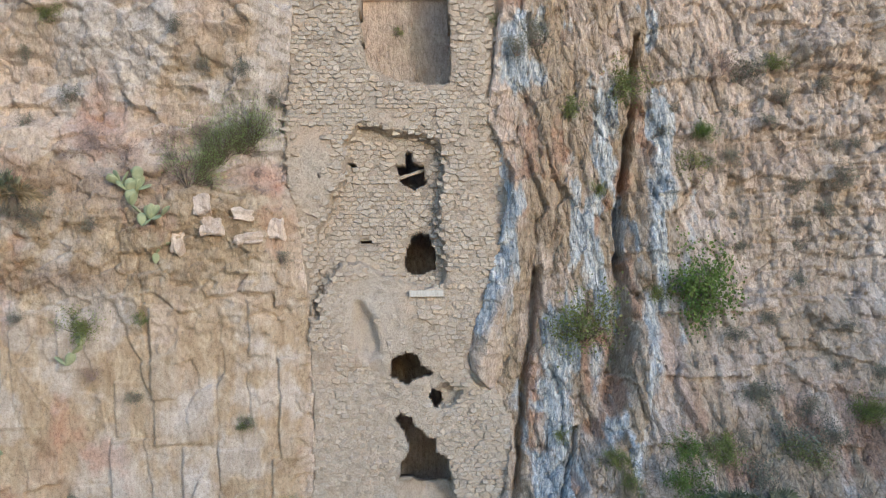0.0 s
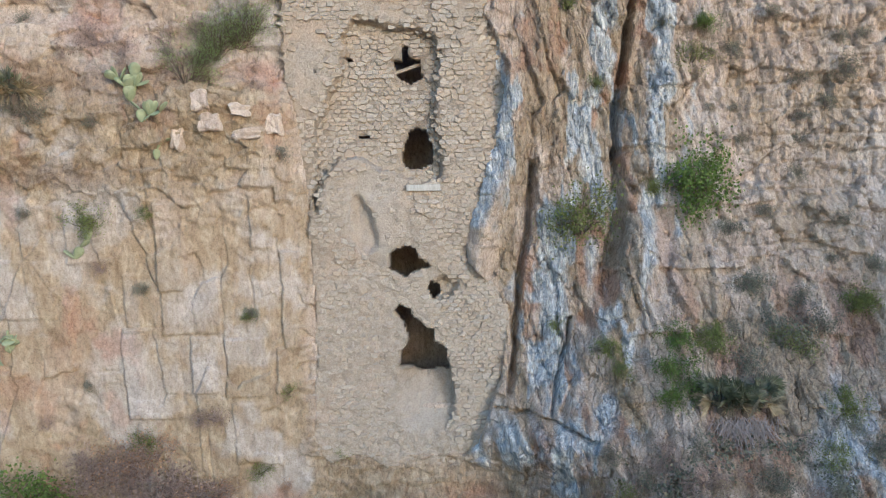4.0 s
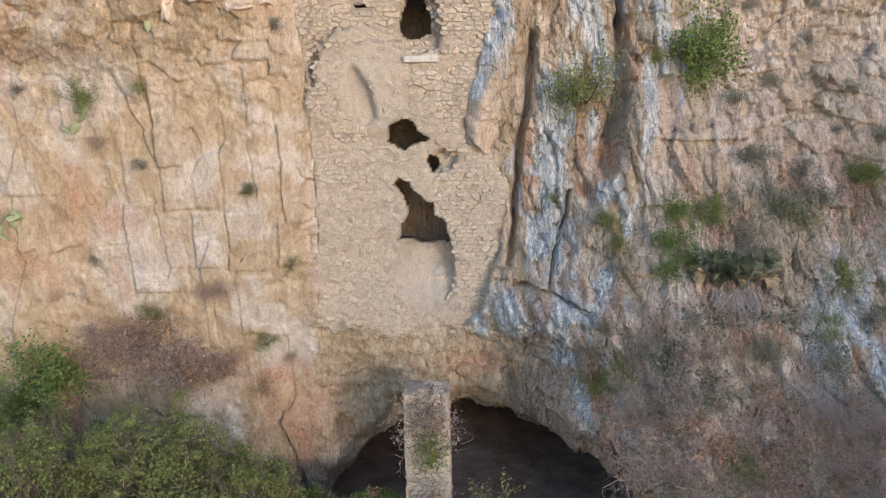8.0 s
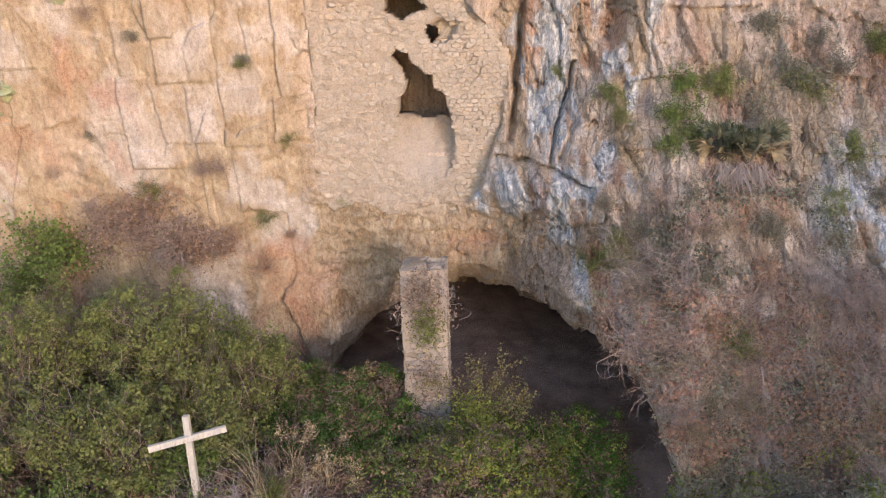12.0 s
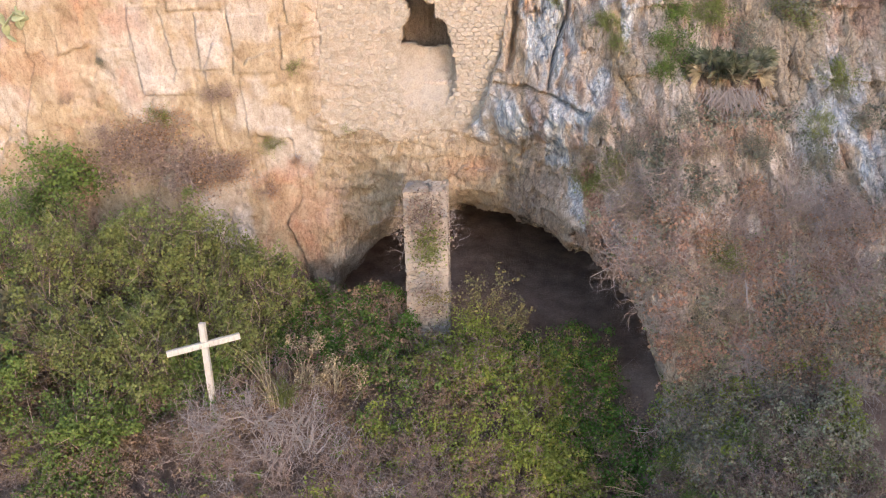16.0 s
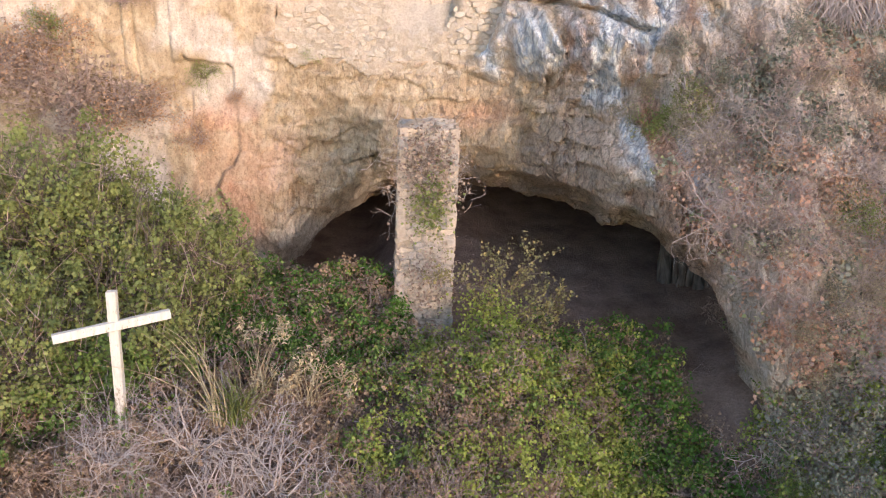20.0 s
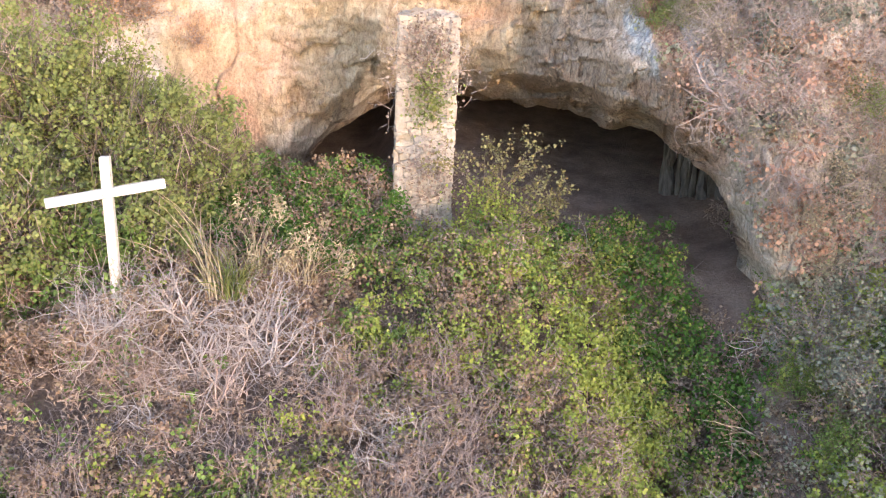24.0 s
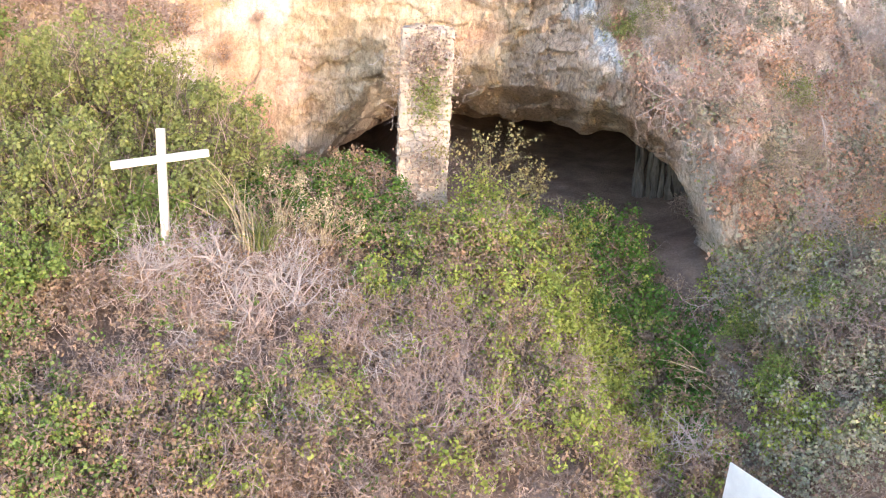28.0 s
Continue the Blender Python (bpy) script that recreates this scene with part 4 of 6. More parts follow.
# ---- plants: makers ----
def leaves(name, centres, size, material, parent=None, rng=None, up=0.5, label="", narrow=0.5, facing=None):
    """Folded leaf blades, one island each, at the given centres."""
    rng = rng or np.random.default_rng(1)
    c = np.asarray(centres, float)
    n = len(c)
    d = rng.normal(size=(n, 3))
    d /= np.linalg.norm(d, axis=1)[:, None]
    nrm = rng.normal(size=(n, 3)) * (1 - up) * 0.8 + np.array([0, -0.45, 0.9]) * up * 1.6
    if facing is not None:
        nrm = nrm + 1.3 * facing / (np.linalg.norm(facing, axis=1)[:, None] + 1e-6)
    s = np.cross(d, nrm)
    s /= np.linalg.norm(s, axis=1)[:, None] + 1e-9
    nn = np.cross(s, d)
    w = (size * rng.uniform(0.6, 1.35, n))[:, None]
    tip, mid_l = c + d * w, c + d * w * 0.45
    vs = np.stack([c, mid_l + s * w * narrow + nn * w * 0.18, tip, mid_l - s * w * narrow + nn * w * 0.18], 1).reshape(-1, 3)
    i = np.arange(n)[:, None] * 4
    fs = np.concatenate([i + [0, 1, 2], i + [0, 2, 3]])
    return tagged(mesh_object(name, vs, fs, material, parent, label), kind="stuff")


def tubes(name, segs, material, parent=None, label="", sides=3):
    """Tapered prisms: rows of x0 y0 z0 x1 y1 z1 r0 r1."""
    s = np.asarray(segs, float)
    a, b = s[:, :3], s[:, 3:6]
    d = b - a
    d /= np.linalg.norm(d, axis=1)[:, None] + 1e-9
    h = np.where(np.abs(d[:, 2:3]) > 0.9, np.array([[1.0, 0, 0]]), np.array([[0, 0, 1.0]]))
    u = np.cross(d, h)
    u /= np.linalg.norm(u, axis=1)[:, None] + 1e-9
    v = np.cross(d, u)
    rings = []
    for p, r in ((a, s[:, 6:7]), (b, s[:, 7:8])):
        for k in range(sides):
            t = 2 * math.pi * k / sides
            rings.append(p + (u * math.cos(t) + v * math.sin(t)) * r)
    vs = np.stack(rings, 1).reshape(-1, 3)
    i = np.arange(len(s))[:, None] * 2 * sides
    fs = np.concatenate([i + [k, (k + 1) % sides, sides + (k + 1) % sides, sides + k] for k in range(sides)])
    return tagged(mesh_object(name, vs, fs, material, parent, label, smooth=True), kind="" if name == "trunk" else "stuff")


def grow(rng, base, way, length, radius, levels, kids=3, spread_by=0.8, bend=0.25, out=None, tips=None, lift=0.0):
    """Branching limbs as rows for tubes; collects the ends of the last level."""
    out = [] if out is None else out
    tips = [] if tips is None else tips
    p, w = np.array(base, float), np.array(way, float)
    w /= np.linalg.norm(w)
    k = 3
    for j in range(k):
        w = w + rng.normal(size=3) * bend + np.array([0, 0, lift])
        w /= np.linalg.norm(w)
        q = p + w * length / k
        r0, r1 = radius * (1 - 0.5 * j / k), radius * (1 - 0.5 * (j + 1) / k)
        out.append((*p, *q, r0, r1))
        p = q
        if levels > 0 and j >= 1 - (levels > 1):
            for _ in range(kids if j == k - 1 else max(1, kids - 1)):
                nw = w + rng.normal(size=3) * spread_by
                grow(rng, p, nw, length * rng.uniform(0.5, 0.8), r1 * 0.7, levels - 1, kids, spread_by, bend, out, tips, lift)
        if levels <= 1:
            tips.append(p.copy())
    return out, tips


def clump_points(rng, tips, count, reach):
    t = np.asarray(tips)
    return t[rng.integers(0, len(t), count)] + rng.normal(size=(count, 3)) * reach


def shrub(name, seed, leaf_mat, twig_mat, n_leaves, size, label, category="shrub", group="", reach=0.15, droop=0.0):
    """A round bush of unit radius, standing at its foot."""
    rng = np.random.default_rng(seed)
    ob = thing(name, (0, 0, 0), label, category, group)
    out, tips = [], []
    for i in range(9):
        a = 2 * math.pi * i / 9 + rng.uniform(-0.3, 0.3)
        tilt = rng.uniform(0.15, 1.05)
        grow(rng, (0.05 * math.cos(a), 0.05 * math.sin(a), -0.35), (math.cos(a) * tilt, math.sin(a) * tilt, 1.0 - droop), rng.uniform(0.55, 0.85), 0.028, 2, 2, 0.75, 0.2, out, tips)
    tubes("branchwork", out, twig_mat, ob)
    if n_leaves:
        leaves("foliage", clump_points(rng, tips, n_leaves, reach), size, leaf_mat, ob, rng)
    return ob


def put(ob, x, y, z, scale, rng, lean=(0, 0)):
    m = Matrix.Translation((x, y, z)) @ Euler((lean[0], lean[1], 0)).to_matrix().to_4x4() @ Matrix.Rotation(rng.uniform(0, 6.28), 4, "Z") @ Matrix.Diagonal((scale * rng.uniform(0.85, 1.15), scale * rng.uniform(0.85, 1.15), scale * rng.uniform(0.85, 1.1), 1))
    return m


def unscaled(m, ob):
    return m @ Matrix.Diagonal((*ob.scale, 1)).inverted()


def cliff_at(x, z):
    return float(cliff_y(np.array([x]), np.array([z]))[0])


# ---- shrubs rooted in the cliff ----
CLIFF_PLANTS = (
    "-4.68 16.97 0.21 g, -4.16 16.17 0.21 g, -3.32 16.10 0.23 g, -7.19 15.54 0.24 g, -8.22 14.95 0.19 g, -8.18 16.50 0.22 g, -7.46 17.28 0.28 o, -2.15 16.92 0.24 e, "
    "-2.74 15.52 0.23 g, -6.58 14.57 0.38 d, -5.91 14.24 0.45 d, -7.21 14.21 0.35 d, -7.92 12.81 0.30 g, -4.97 14.59 0.37 d, -2.52 11.85 0.21 g, -6.62 12.61 0.19 g, "
    "-6.94 10.40 0.36 o, -5.88 8.74 0.20 g, -6.81 9.34 0.30 d, 5.64 16.25 0.57 o, 4.29 15.43 0.32 o, 4.84 15.50 0.21 g, 2.01 15.04 0.27 g, 4.91 13.52 0.24 o, "
    "7.51 11.21 0.85 e, 4.51 10.30 0.72 o, 7.84 15.11 0.27 e, 7.49 14.32 0.39 o, 8.51 14.38 0.27 g, 10.11 13.63 0.28 g, 11.37 13.91 0.39 g, 9.11 16.64 0.47 g, "
    "8.40 16.96 0.56 d, 8.63 12.12 0.21 g, 10.06 12.18 0.23 g, 10.06 11.25 0.26 g, 9.09 10.35 0.21 g, 8.17 9.95 0.29 g, 8.47 8.65 0.39 g, 9.55 8.27 0.34 g, "
    "10.86 8.25 0.35 o, 4.94 7.20 0.26 o, 3.90 7.64 0.21 o, 7.36 7.46 0.34 o, 8.91 7.56 0.58 g, 3.40 17.11 0.40 g, 2.94 16.72 0.33 g, 4.19 17.24 0.27 d, "
    "2.38 17.49 0.17 e, 6.74 15.07 0.18 g, 10.40 14.51 0.23 d, 11.01 16.32 0.26 g, 9.72 16.87 0.29 o, 9.87 16.02 0.25 g, 11.89 14.79 0.22 g, 7.91 12.92 0.15 g, "
    "10.40 9.13 0.20 g, -3.34 8.12 0.16 g, -2.41 14.48 0.13 o, -3.67 14.48 0.23 d, -4.34 14.79 0.26 d, -2.98 13.39 0.21 d, -5.66 10.54 0.16 o, 8.55 12.91 0.15 g, "
    "-8.44 10.57 0.20 g, 0.12 17.56 0.14 o, 6.44 6.79 0.45 e, 5.04 7.29 0.21 o, 5.25 6.75 0.18 o, 8.45 8.59 0.36 g, 10.76 8.16 0.31 o, 7.36 2.62 0.30 o, "
    "4.74 3.45 0.35 o, -3.41 4.17 0.24 o, -2.79 3.71 0.20 r, -6.12 5.04 0.30 o, -4.31 5.71 0.35 d, -1.47 4.55 0.19 o, -7.46 6.36 0.16 g, 7.22 7.50 0.27 o, "
    "8.98 7.40 0.41 o, 6.09 5.13 0.43 d, 5.41 4.37 0.45 d, 6.67 4.79 0.41 d, 8.89 4.33 0.34 d, 9.51 5.19 0.29 o, 5.29 2.87 0.55 d, 6.05 2.38 0.57 d, "
    "7.35 3.50 0.56 d, 8.47 3.07 0.57 d, 9.73 3.68 0.53 d, 10.01 2.54 0.53 d, 6.80 3.82 0.38 g, 8.12 4.77 0.29 g, -3.42 8.05 0.17 o, -8.54 5.49 0.28 d, "
    "-6.64 4.24 0.75 d, -5.52 3.57 0.79 d, -7.46 4.23 0.68 d, -8.90 3.62 0.89 e, -9.68 2.66 0.66 e, 9.90 6.09 0.33 o, 6.87 6.61 0.18 g, 10.35 5.18 0.27 g, "
    "9.43 15.28 0.22 g, 11.26 14.73 0.25 g, 10.87 13.06 0.25 g, 10.14 12.72 0.21 g, 9.70 7.81 0.42 g, 7.84 7.59 0.27 g, 8.08 6.87 0.41 g, 7.35 6.36 0.40 g, "
    "6.38 10.99 0.26 o, 8.73 15.66 0.22 g, -7.55 13.28 0.22 g, -4.95 14.09 0.19 g, -3.07 13.82 0.21 d, -8.34 12.98 0.28 g, -6.70 4.57 0.59 d, -7.57 4.22 0.61 d, "
    "-2.59 6.20 0.17 o, 7.14 15.69 0.21 g, 10.81 10.14 0.24 g, 11.34 9.05 0.30 g, -4.74 5.58 0.32 d, -6.35 3.94 0.83 d, -7.75 3.64 0.70 d, 5.24 5.46 0.27 d, "
    "6.55 7.50 0.38 e, 6.38 6.30 0.34 e, 6.25 4.58 0.30 d, 6.93 4.15 0.30 d, -5.73 3.29 0.61 d, "
    "-6.3 4.5 0.75 d, -5.6 4.0 0.80 d, -5.0 4.0 0.70 d, -6.9 4.6 0.60 r, -4.6 3.6 0.60 d, -5.9 4.9 0.50 r, -7.7 4.7 0.5 d, -5.2 3.5 0.6 r, -4.4 3.6 0.5 r, -3.6 3.0 0.40 r, "
    "5.6 3.6 0.38 s, 6.3 3.3 0.42 r, 7.0 3.0 0.45 r, 5.9 2.7 0.36 s, 7.9 2.4 0.45 r, 8.7 1.9 0.5 r, 6.6 2.1 0.40 d, 7.3 1.6 0.40 s, 9.4 2.4 0.45 r, 8.3 0.7 0.50 r, 9.3 0.9 0.50 r, 6.6 0.4 0.36 s, 7.5 0.2 0.40 r, 10.2 1.6 0.5 r, 9.9 3.3 0.5 r, 8.0 3.8 0.40 r, 8.9 3.2 0.35 s, 5.3 3.9 0.30 s, 4.6 4.1 0.28 s, 5.1 3.4 0.34 s, 5.7 3.1 0.36 s, 6.2 2.2 0.36 s, 6.7 1.5 0.34 s, 5.4 3.0 0.30 s, 6.4 1.0 0.3 s, 7.0 2.4 0.36 s, 4.3 3.6 0.26 s, 6.9 4.6 0.30 s, 7.5 4.2 0.32 d, "
    "5.5 4.4 0.35 g, 6.0 5.2 0.30 d, 5.2 4.0 0.30 o, 6.6 5.3 0.30 g, 7.4 4.8 0.35 d, 8.2 4.6 0.35 g, 8.8 5.2 0.30 d, 9.4 4.4 0.35 g, 4.9 4.9 0.22 g, 5.8 4.8 0.28 d, 6.3 4.0 0.34 d, 9.9 5.6 0.30 g")

KINDS = {"g": ("grey_shrub", LEAF_GREY, TWIG, 1300, 0.062, "small grey-green sage-like bush rooted in a rock crevice"),
         "o": ("olive_shrub", LEAF_OLIVE, BARK, 1800, 0.064, "olive-green bush growing out of the cliff face"),
         "e": ("green_shrub", LEAF_GREEN, BARK, 2400, 0.066, "dense fresh-green bush hanging on the cliff face"),
         "r": ("rusty_shrub", LEAF_RUST, TWIG, 900, 0.060, "rust-brown withered bush on the rocky slope"),
         "s": ("tawny_shrub", LEAF_TAWNY, TWIG, 1400, 0.058, "pale tawny seed-covered bush on the rocky slope"),
         "d": ("dry_shrub", LEAF_DRY, TWIG, 260, 0.07, "dry brown leafless bush on the rock ledge")}
protos = {}
for key, (nm, lm, tm, cnt, sz, lab) in KINDS.items():
    protos[key] = [shrub(nm, 300 + 10 * i + ord(key), lm, tm, cnt, sz, lab, "shrub", "shrubs on the cliff") for i in range(2)]
rng = np.random.default_rng(5)
first = {k: [True, True] for k in protos}
for row in " ".join(CLIFF_PLANTS.split()).split(","):
    px_, pz_, pr_, pk_ = row.split()
    (x, z), r = leaned(float(px_), float(pz_)), float(pr_)
    which = int(rng.integers(0, 2))
    ob = protos[pk_][which]
    yy = cliff_at(x, z)
    m = put(ob, x, yy - 0.22 * r, z - 0.42 * r, r * 1.25, rng, (0.7, rng.uniform(-0.2, 0.2)))
    if first[pk_][which]:
        first[pk_][which] = False
        ob.matrix_world = m
    else:
        copy_thing(ob, unscaled(m, ob))
for k, flags in first.items():
    for i, unused in enumerate(flags):
        if unused:
            protos[k][i].matrix_world = pose(-11.0, cliff_at(-11.0, 6.0) - 0.05, 6.0)


def feathery(seed, at, scale):
    rng = np.random.default_rng(seed)
    ob = thing("broom_bush", at, "feathery bright-green broom bush leaning from the ledge", "shrub")
    out, tips = [], []
    for i in range(16):
        grow(rng, (0, 0, 0), (rng.normal() * 0.6 + 0.3, -0.4 + rng.normal() * 0.3, 0.9), rng.uniform(0.5, 0.9), 0.014, 2, 3, 0.35, 0.12, out, tips)
    tubes("branchwork", out, BARK, ob)
    leaves("foliage", clump_points(rng, tips, 1500, 0.08), 0.06, LEAF_BROOM, ob, rng, narrow=0.14)
    ob.scale = (scale,) * 3
    return ob


for i, (x, z, s) in enumerate(((-3.9, 14.2, 0.8), (-3.15, 14.65, 0.75), (-4.5, 13.6, 0.7), (-3.5, 14.45, 0.7), (-4.3, 14.0, 0.6))):
    feathery(700 + i, (x, cliff_at(x, z) - 0.05, z - 0.3), s)


# ---- prickly pears ----
def cactus(seed, at, pads, scale):
    rng = np.random.default_rng(seed)
    ob = thing("prickly_pear", at, "pale-green prickly pear cactus growing from the cliff ledge", "cactus", "prickly pears on the cliff")
    ends = [(Vector((0, 0, 0)), 0.0)]
    for i in range(pads):
        p, tilt = ends[int(rng.integers(0, min(len(ends), 8)))] if i else ends[0]
        a = tilt + rng.uniform(-1.0, 1.0)
        w = Vector((math.sin(a), -0.35 + rng.uniform(-0.3, 0.3), math.cos(a))).normalized()
        length, wide = rng.uniform(0.28, 0.40), rng.uniform(0.22, 0.30)
        bm = bmesh.new()
        bmesh.ops.create_uvsphere(bm, u_segments=12, v_segments=8, radius=1.0)
        for v in bm.verts:
            t = (v.co.z + 1) / 2
            v.co = Vector((v.co.x * wide / 2 * (0.55 + 0.6 * t), v.co.y * 0.03, (v.co.z + 1) * length / 2))
        rot = w.to_track_quat("Z", "Y").to_matrix().to_4x4() @ Matrix.Rotation(rng.uniform(-0.7, 0.7), 4, "Z")
        bm.transform(Matrix.Translation(p) @ rot)
        for f in bm.faces:
            f.smooth = True
        part("pad", bm, CACTUS, ob)
        ends.append((p + w * length * 0.93, a * 0.75))
        if i < 4:
            ends.append((p + w * length * 0.8, -a))
    ob.scale = (scale,) * 3
    return ob


for i, (x, z, n, s) in enumerate(((-5.75, 13.0, 24, 1.0), (-5.45, 12.5, 11, 0.95), (-7.3, 9.45, 6, 0.95), (-9.2, 7.2, 8, 1.0), (-9.4, 6.9, 6, 0.9), (-5.3, 11.7, 3, 0.7))):
    cactus(40 + i, (x, cliff_at(x, z) - 0.12, z), n, s)


# ---- dwarf fan palms ----
def fan_palm(seed, at, fronds, scale, label):
    rng = np.random.default_rng(seed)
    ob = thing("dwarf_palm", at, label, "palm", "dwarf fan palms")
    tubes("trunk", [(0, 0.1, -0.35, 0, 0, 0.1, 0.12, 0.10)], BARK, ob, sides=7)
    for i in range(fronds):
        a, e = rng.uniform(0, 2 * math.pi), rng.uniform(0.1, 1.3)
        w = np.array([math.cos(a) * math.cos(e), math.sin(a) * math.cos(e) - 0.3, math.sin(e)])
        w /= np.linalg.norm(w)
        stem = rng.uniform(0.25, 0.5)
        hub = w * stem
        side_ = np.cross(w, rng.normal(size=3))
        side_ /= np.linalg.norm(side_)
        up_ = np.cross(side_, w)
        vs, fs = [], []
        k = 15
        for j in range(k):
            t = (j / (k - 1) - 0.5) * 2.7
            dr = w * math.cos(t) + side_ * math.sin(t)
            L = 0.42 * (0.75 + 0.25 * math.cos(t)) * rng.uniform(0.85, 1.1)
            per = np.cross(dr, up_) * 0.016
            tip = hub + dr * L + np.array([0, 0, -0.10 * rng.uniform(0.3, 1.2)])
            m_ = hub + dr * L * 0.55 + up_ * 0.02
            o = len(vs)
            vs += [hub, m_ + per, tip, m_ - per]
            fs += [(o, o + 1, o + 2), (o, o + 2, o + 3)]
        o = len(vs)
        vs += [np.array([0, 0, 0.05]) + side_ * 0.008, np.array([0, 0, 0.05]) - side_ * 0.008, hub - side_ * 0.006, hub + side_ * 0.006]
        fs.append((o, o + 1, o + 2, o + 3))
        mesh_object("frond", np.array(vs), fs, PALM if e > 0.6 else STRAW, ob)
    ob.scale = (scale,) * 3
    return ob


for i, (x, z, n, s, lab) in enumerate(((-8.3, 13.1, 26, 0.95, "spiky green dwarf fan palm on the cliff ledge"), (7.25, 6.0, 26, 1.0, "dwarf fan palm with a grey skirt of dead fronds"), (7.75, 5.95, 22, 0.95, "dwarf fan palm with a grey skirt of dead fronds"),
                                   (8.15, 6.15, 14, 0.8, "dwarf fan palm half dried out on the slope"))):
    x, z = leaned(x, z)
    fan_palm(60 + i, (x, cliff_at(x, z) - 0.15, z), n, s, lab)


def dead_skirt(seed, x, z, n):
    """Hanging dead fronds under a palm."""
    r = np.random.default_rng(seed)
    p = np.stack([r.normal(x, 0.32, n), np.zeros(n), r.normal(z, 0.07, n)], 1)
    p[:, 1] = cliff_at(x, z) - r.uniform(0.1, 0.45, n)
    q = p + np.stack([r.normal(0, 0.24, n), r.uniform(-0.3, 0.1, n), -r.uniform(0.25, 0.7, n)], 1)
    ob = thing("palm_skirt", (0, 0, 0), "hanging grey skirt of dead palm fronds", "palm", kind="stuff")
    tubes("dead_fronds", np.concatenate([p, q, np.full((n, 1), 0.010), np.full((n, 1), 0.003)], 1), TWIG_PALE, ob)


dead_skirt(70, *leaned(7.6, 5.75), 220)


def gz_at(x, y):
    return float(ground_z(np.array([x]), np.array([y]))[0])


fan_palm(66, (-8.7, -4.2, gz_at(-8.7, -4.2) + 1.2), 34, 1.5, "tall spiky fan palm among the bushes")


# ---- trees and tall bushes below the cliff on the left ----
def tree(seed, x, y, height, wide, leaf_mat, count, label, size=0.062):
    rng = np.random.default_rng(seed)
    z = gz_at(x, y)
    ob = thing("tree", (x, y, z - 0.05), label, "tree", "trees at the foot of the cliff")
    out, tips = [], []
    for i in range(3):
        grow(rng, (rng.normal() * 0.1, rng.normal() * 0.1, -0.1), (rng.normal() * 0.25, rng.normal() * 0.25, 1), height * 0.55, 0.075, 0, out=out, tips=[])
        top_ = np.array(out[-1][3:6])
        for j in range(6):
            a = rng.uniform(0, 6.28)
            grow(rng, top_ * rng.uniform(0.55, 1), (math.cos(a) * wide, math.sin(a) * wide, 0.55 * height), height * 0.42, 0.032, 2, 3, 0.65, 0.2, out, tips, 0.05)
    tubes("trunk", out, BARK, ob, sides=4)
    hub = clump_points(rng, tips, count // 50, 0.12)
    hub = np.repeat(hub, 64, 0)
    off = rng.normal(size=hub.shape)
    off *= (0.5 + 0.5 * rng.uniform(size=(len(off), 1))) / (np.linalg.norm(off, axis=1)[:, None] + 1e-6)
    off *= np.repeat(rng.uniform(0.12, 0.34, len(hub) // 64), 64)[:, None]
    leaves("crown", hub + off, size * 0.95, leaf_mat, ob, rng, 0.45, facing=off)
    shoots = clump_points(rng, tips, 160, 0.1)
    ways = rng.normal(size=(160, 3)) * 0.5 + [0, -0.25, 0.8]
    tubes("shootwork", np.concatenate([shoots[:, :], shoots + ways * rng.uniform(0.15, 0.4, (160, 1)), np.full((160, 1), 0.007), np.full((160, 1), 0.003)], 1), TWIG, ob)
    return ob


TREES = ((-7.6, -3.4, 3.0, 0.9, LEAF_OLIVE, 9000), (-5.9, -3.2, 2.9, 0.9, LEAF_OLIVE, 9000), (-4.3, -3.0, 2.7, 0.85, LEAF_OLIVE, 8000), (-6.8, -5.0, 2.4, 0.9, LEAF_OLIVE, 8000), (-5.2, -4.9, 2.2, 0.9, LEAF_OLIVE, 8000),
         (-3.1, -3.0, 2.1, 0.7, LEAF_OLIVE, 5500), (-8.8, -6.2, 2.2, 0.8, LEAF_GREEN, 6000), (-9.8, -3.0, 3.0, 0.9, LEAF_GREEN, 6000), (-4.2, -5.2, 1.6, 0.8, LEAF_GREEN, 5000), (-6.3, -6.4, 1.7, 0.9, LEAF_GREEN, 6000), (-3.6, -4.4, 1.5, 0.7, LEAF_OLIVE, 4500),
         (-4.9, -2.3, 1.9, 0.7, LEAF_OLIVE, 4500))
for i, (x, y, h, w, lm, cnt) in enumerate(TREES):
    tree(800 + i, x, y, h, w, lm, cnt, "dense olive-green evergreen tree at the foot of the cliff" if lm is LEAF_OLIVE else "low green leafy tree at the foot of the cliff")


# ---- undergrowth on the slope: brambles, dry brush ----
def canopy(x, y):
    h = 0.42 + 0.45 * fbm(x * 0.8, y * 0.8, 161) + 0.62 * (fbm(x * 1.5, y * 1.5, 163, 3) - 0.36) + 0.55 * (fbm(x * 3.3, y * 3.3, 165, 2) - 0.45)
    h = h + 0.30 * bump(x, y, 2.2, -5.4, 1.8, 1.8) + 0.32 * bump(x, y, -1.0, -2.3, 1.6, 0.9) + 0.3 * bump(x, y, -2.4, -6.0, 1.4, 1.0) + 0.65 * bump(x, y, -3.5, -6.9, 0.8, 0.5) - 0.55 * bump(x, y, 0.85, -3.6, 0.8, 0.9)
    h = h * (1 - 0.8 * np.exp(-((x - 5.55) / 0.45) ** 2) * step(-2, -4, y))
    return ground_z(x, y) + h


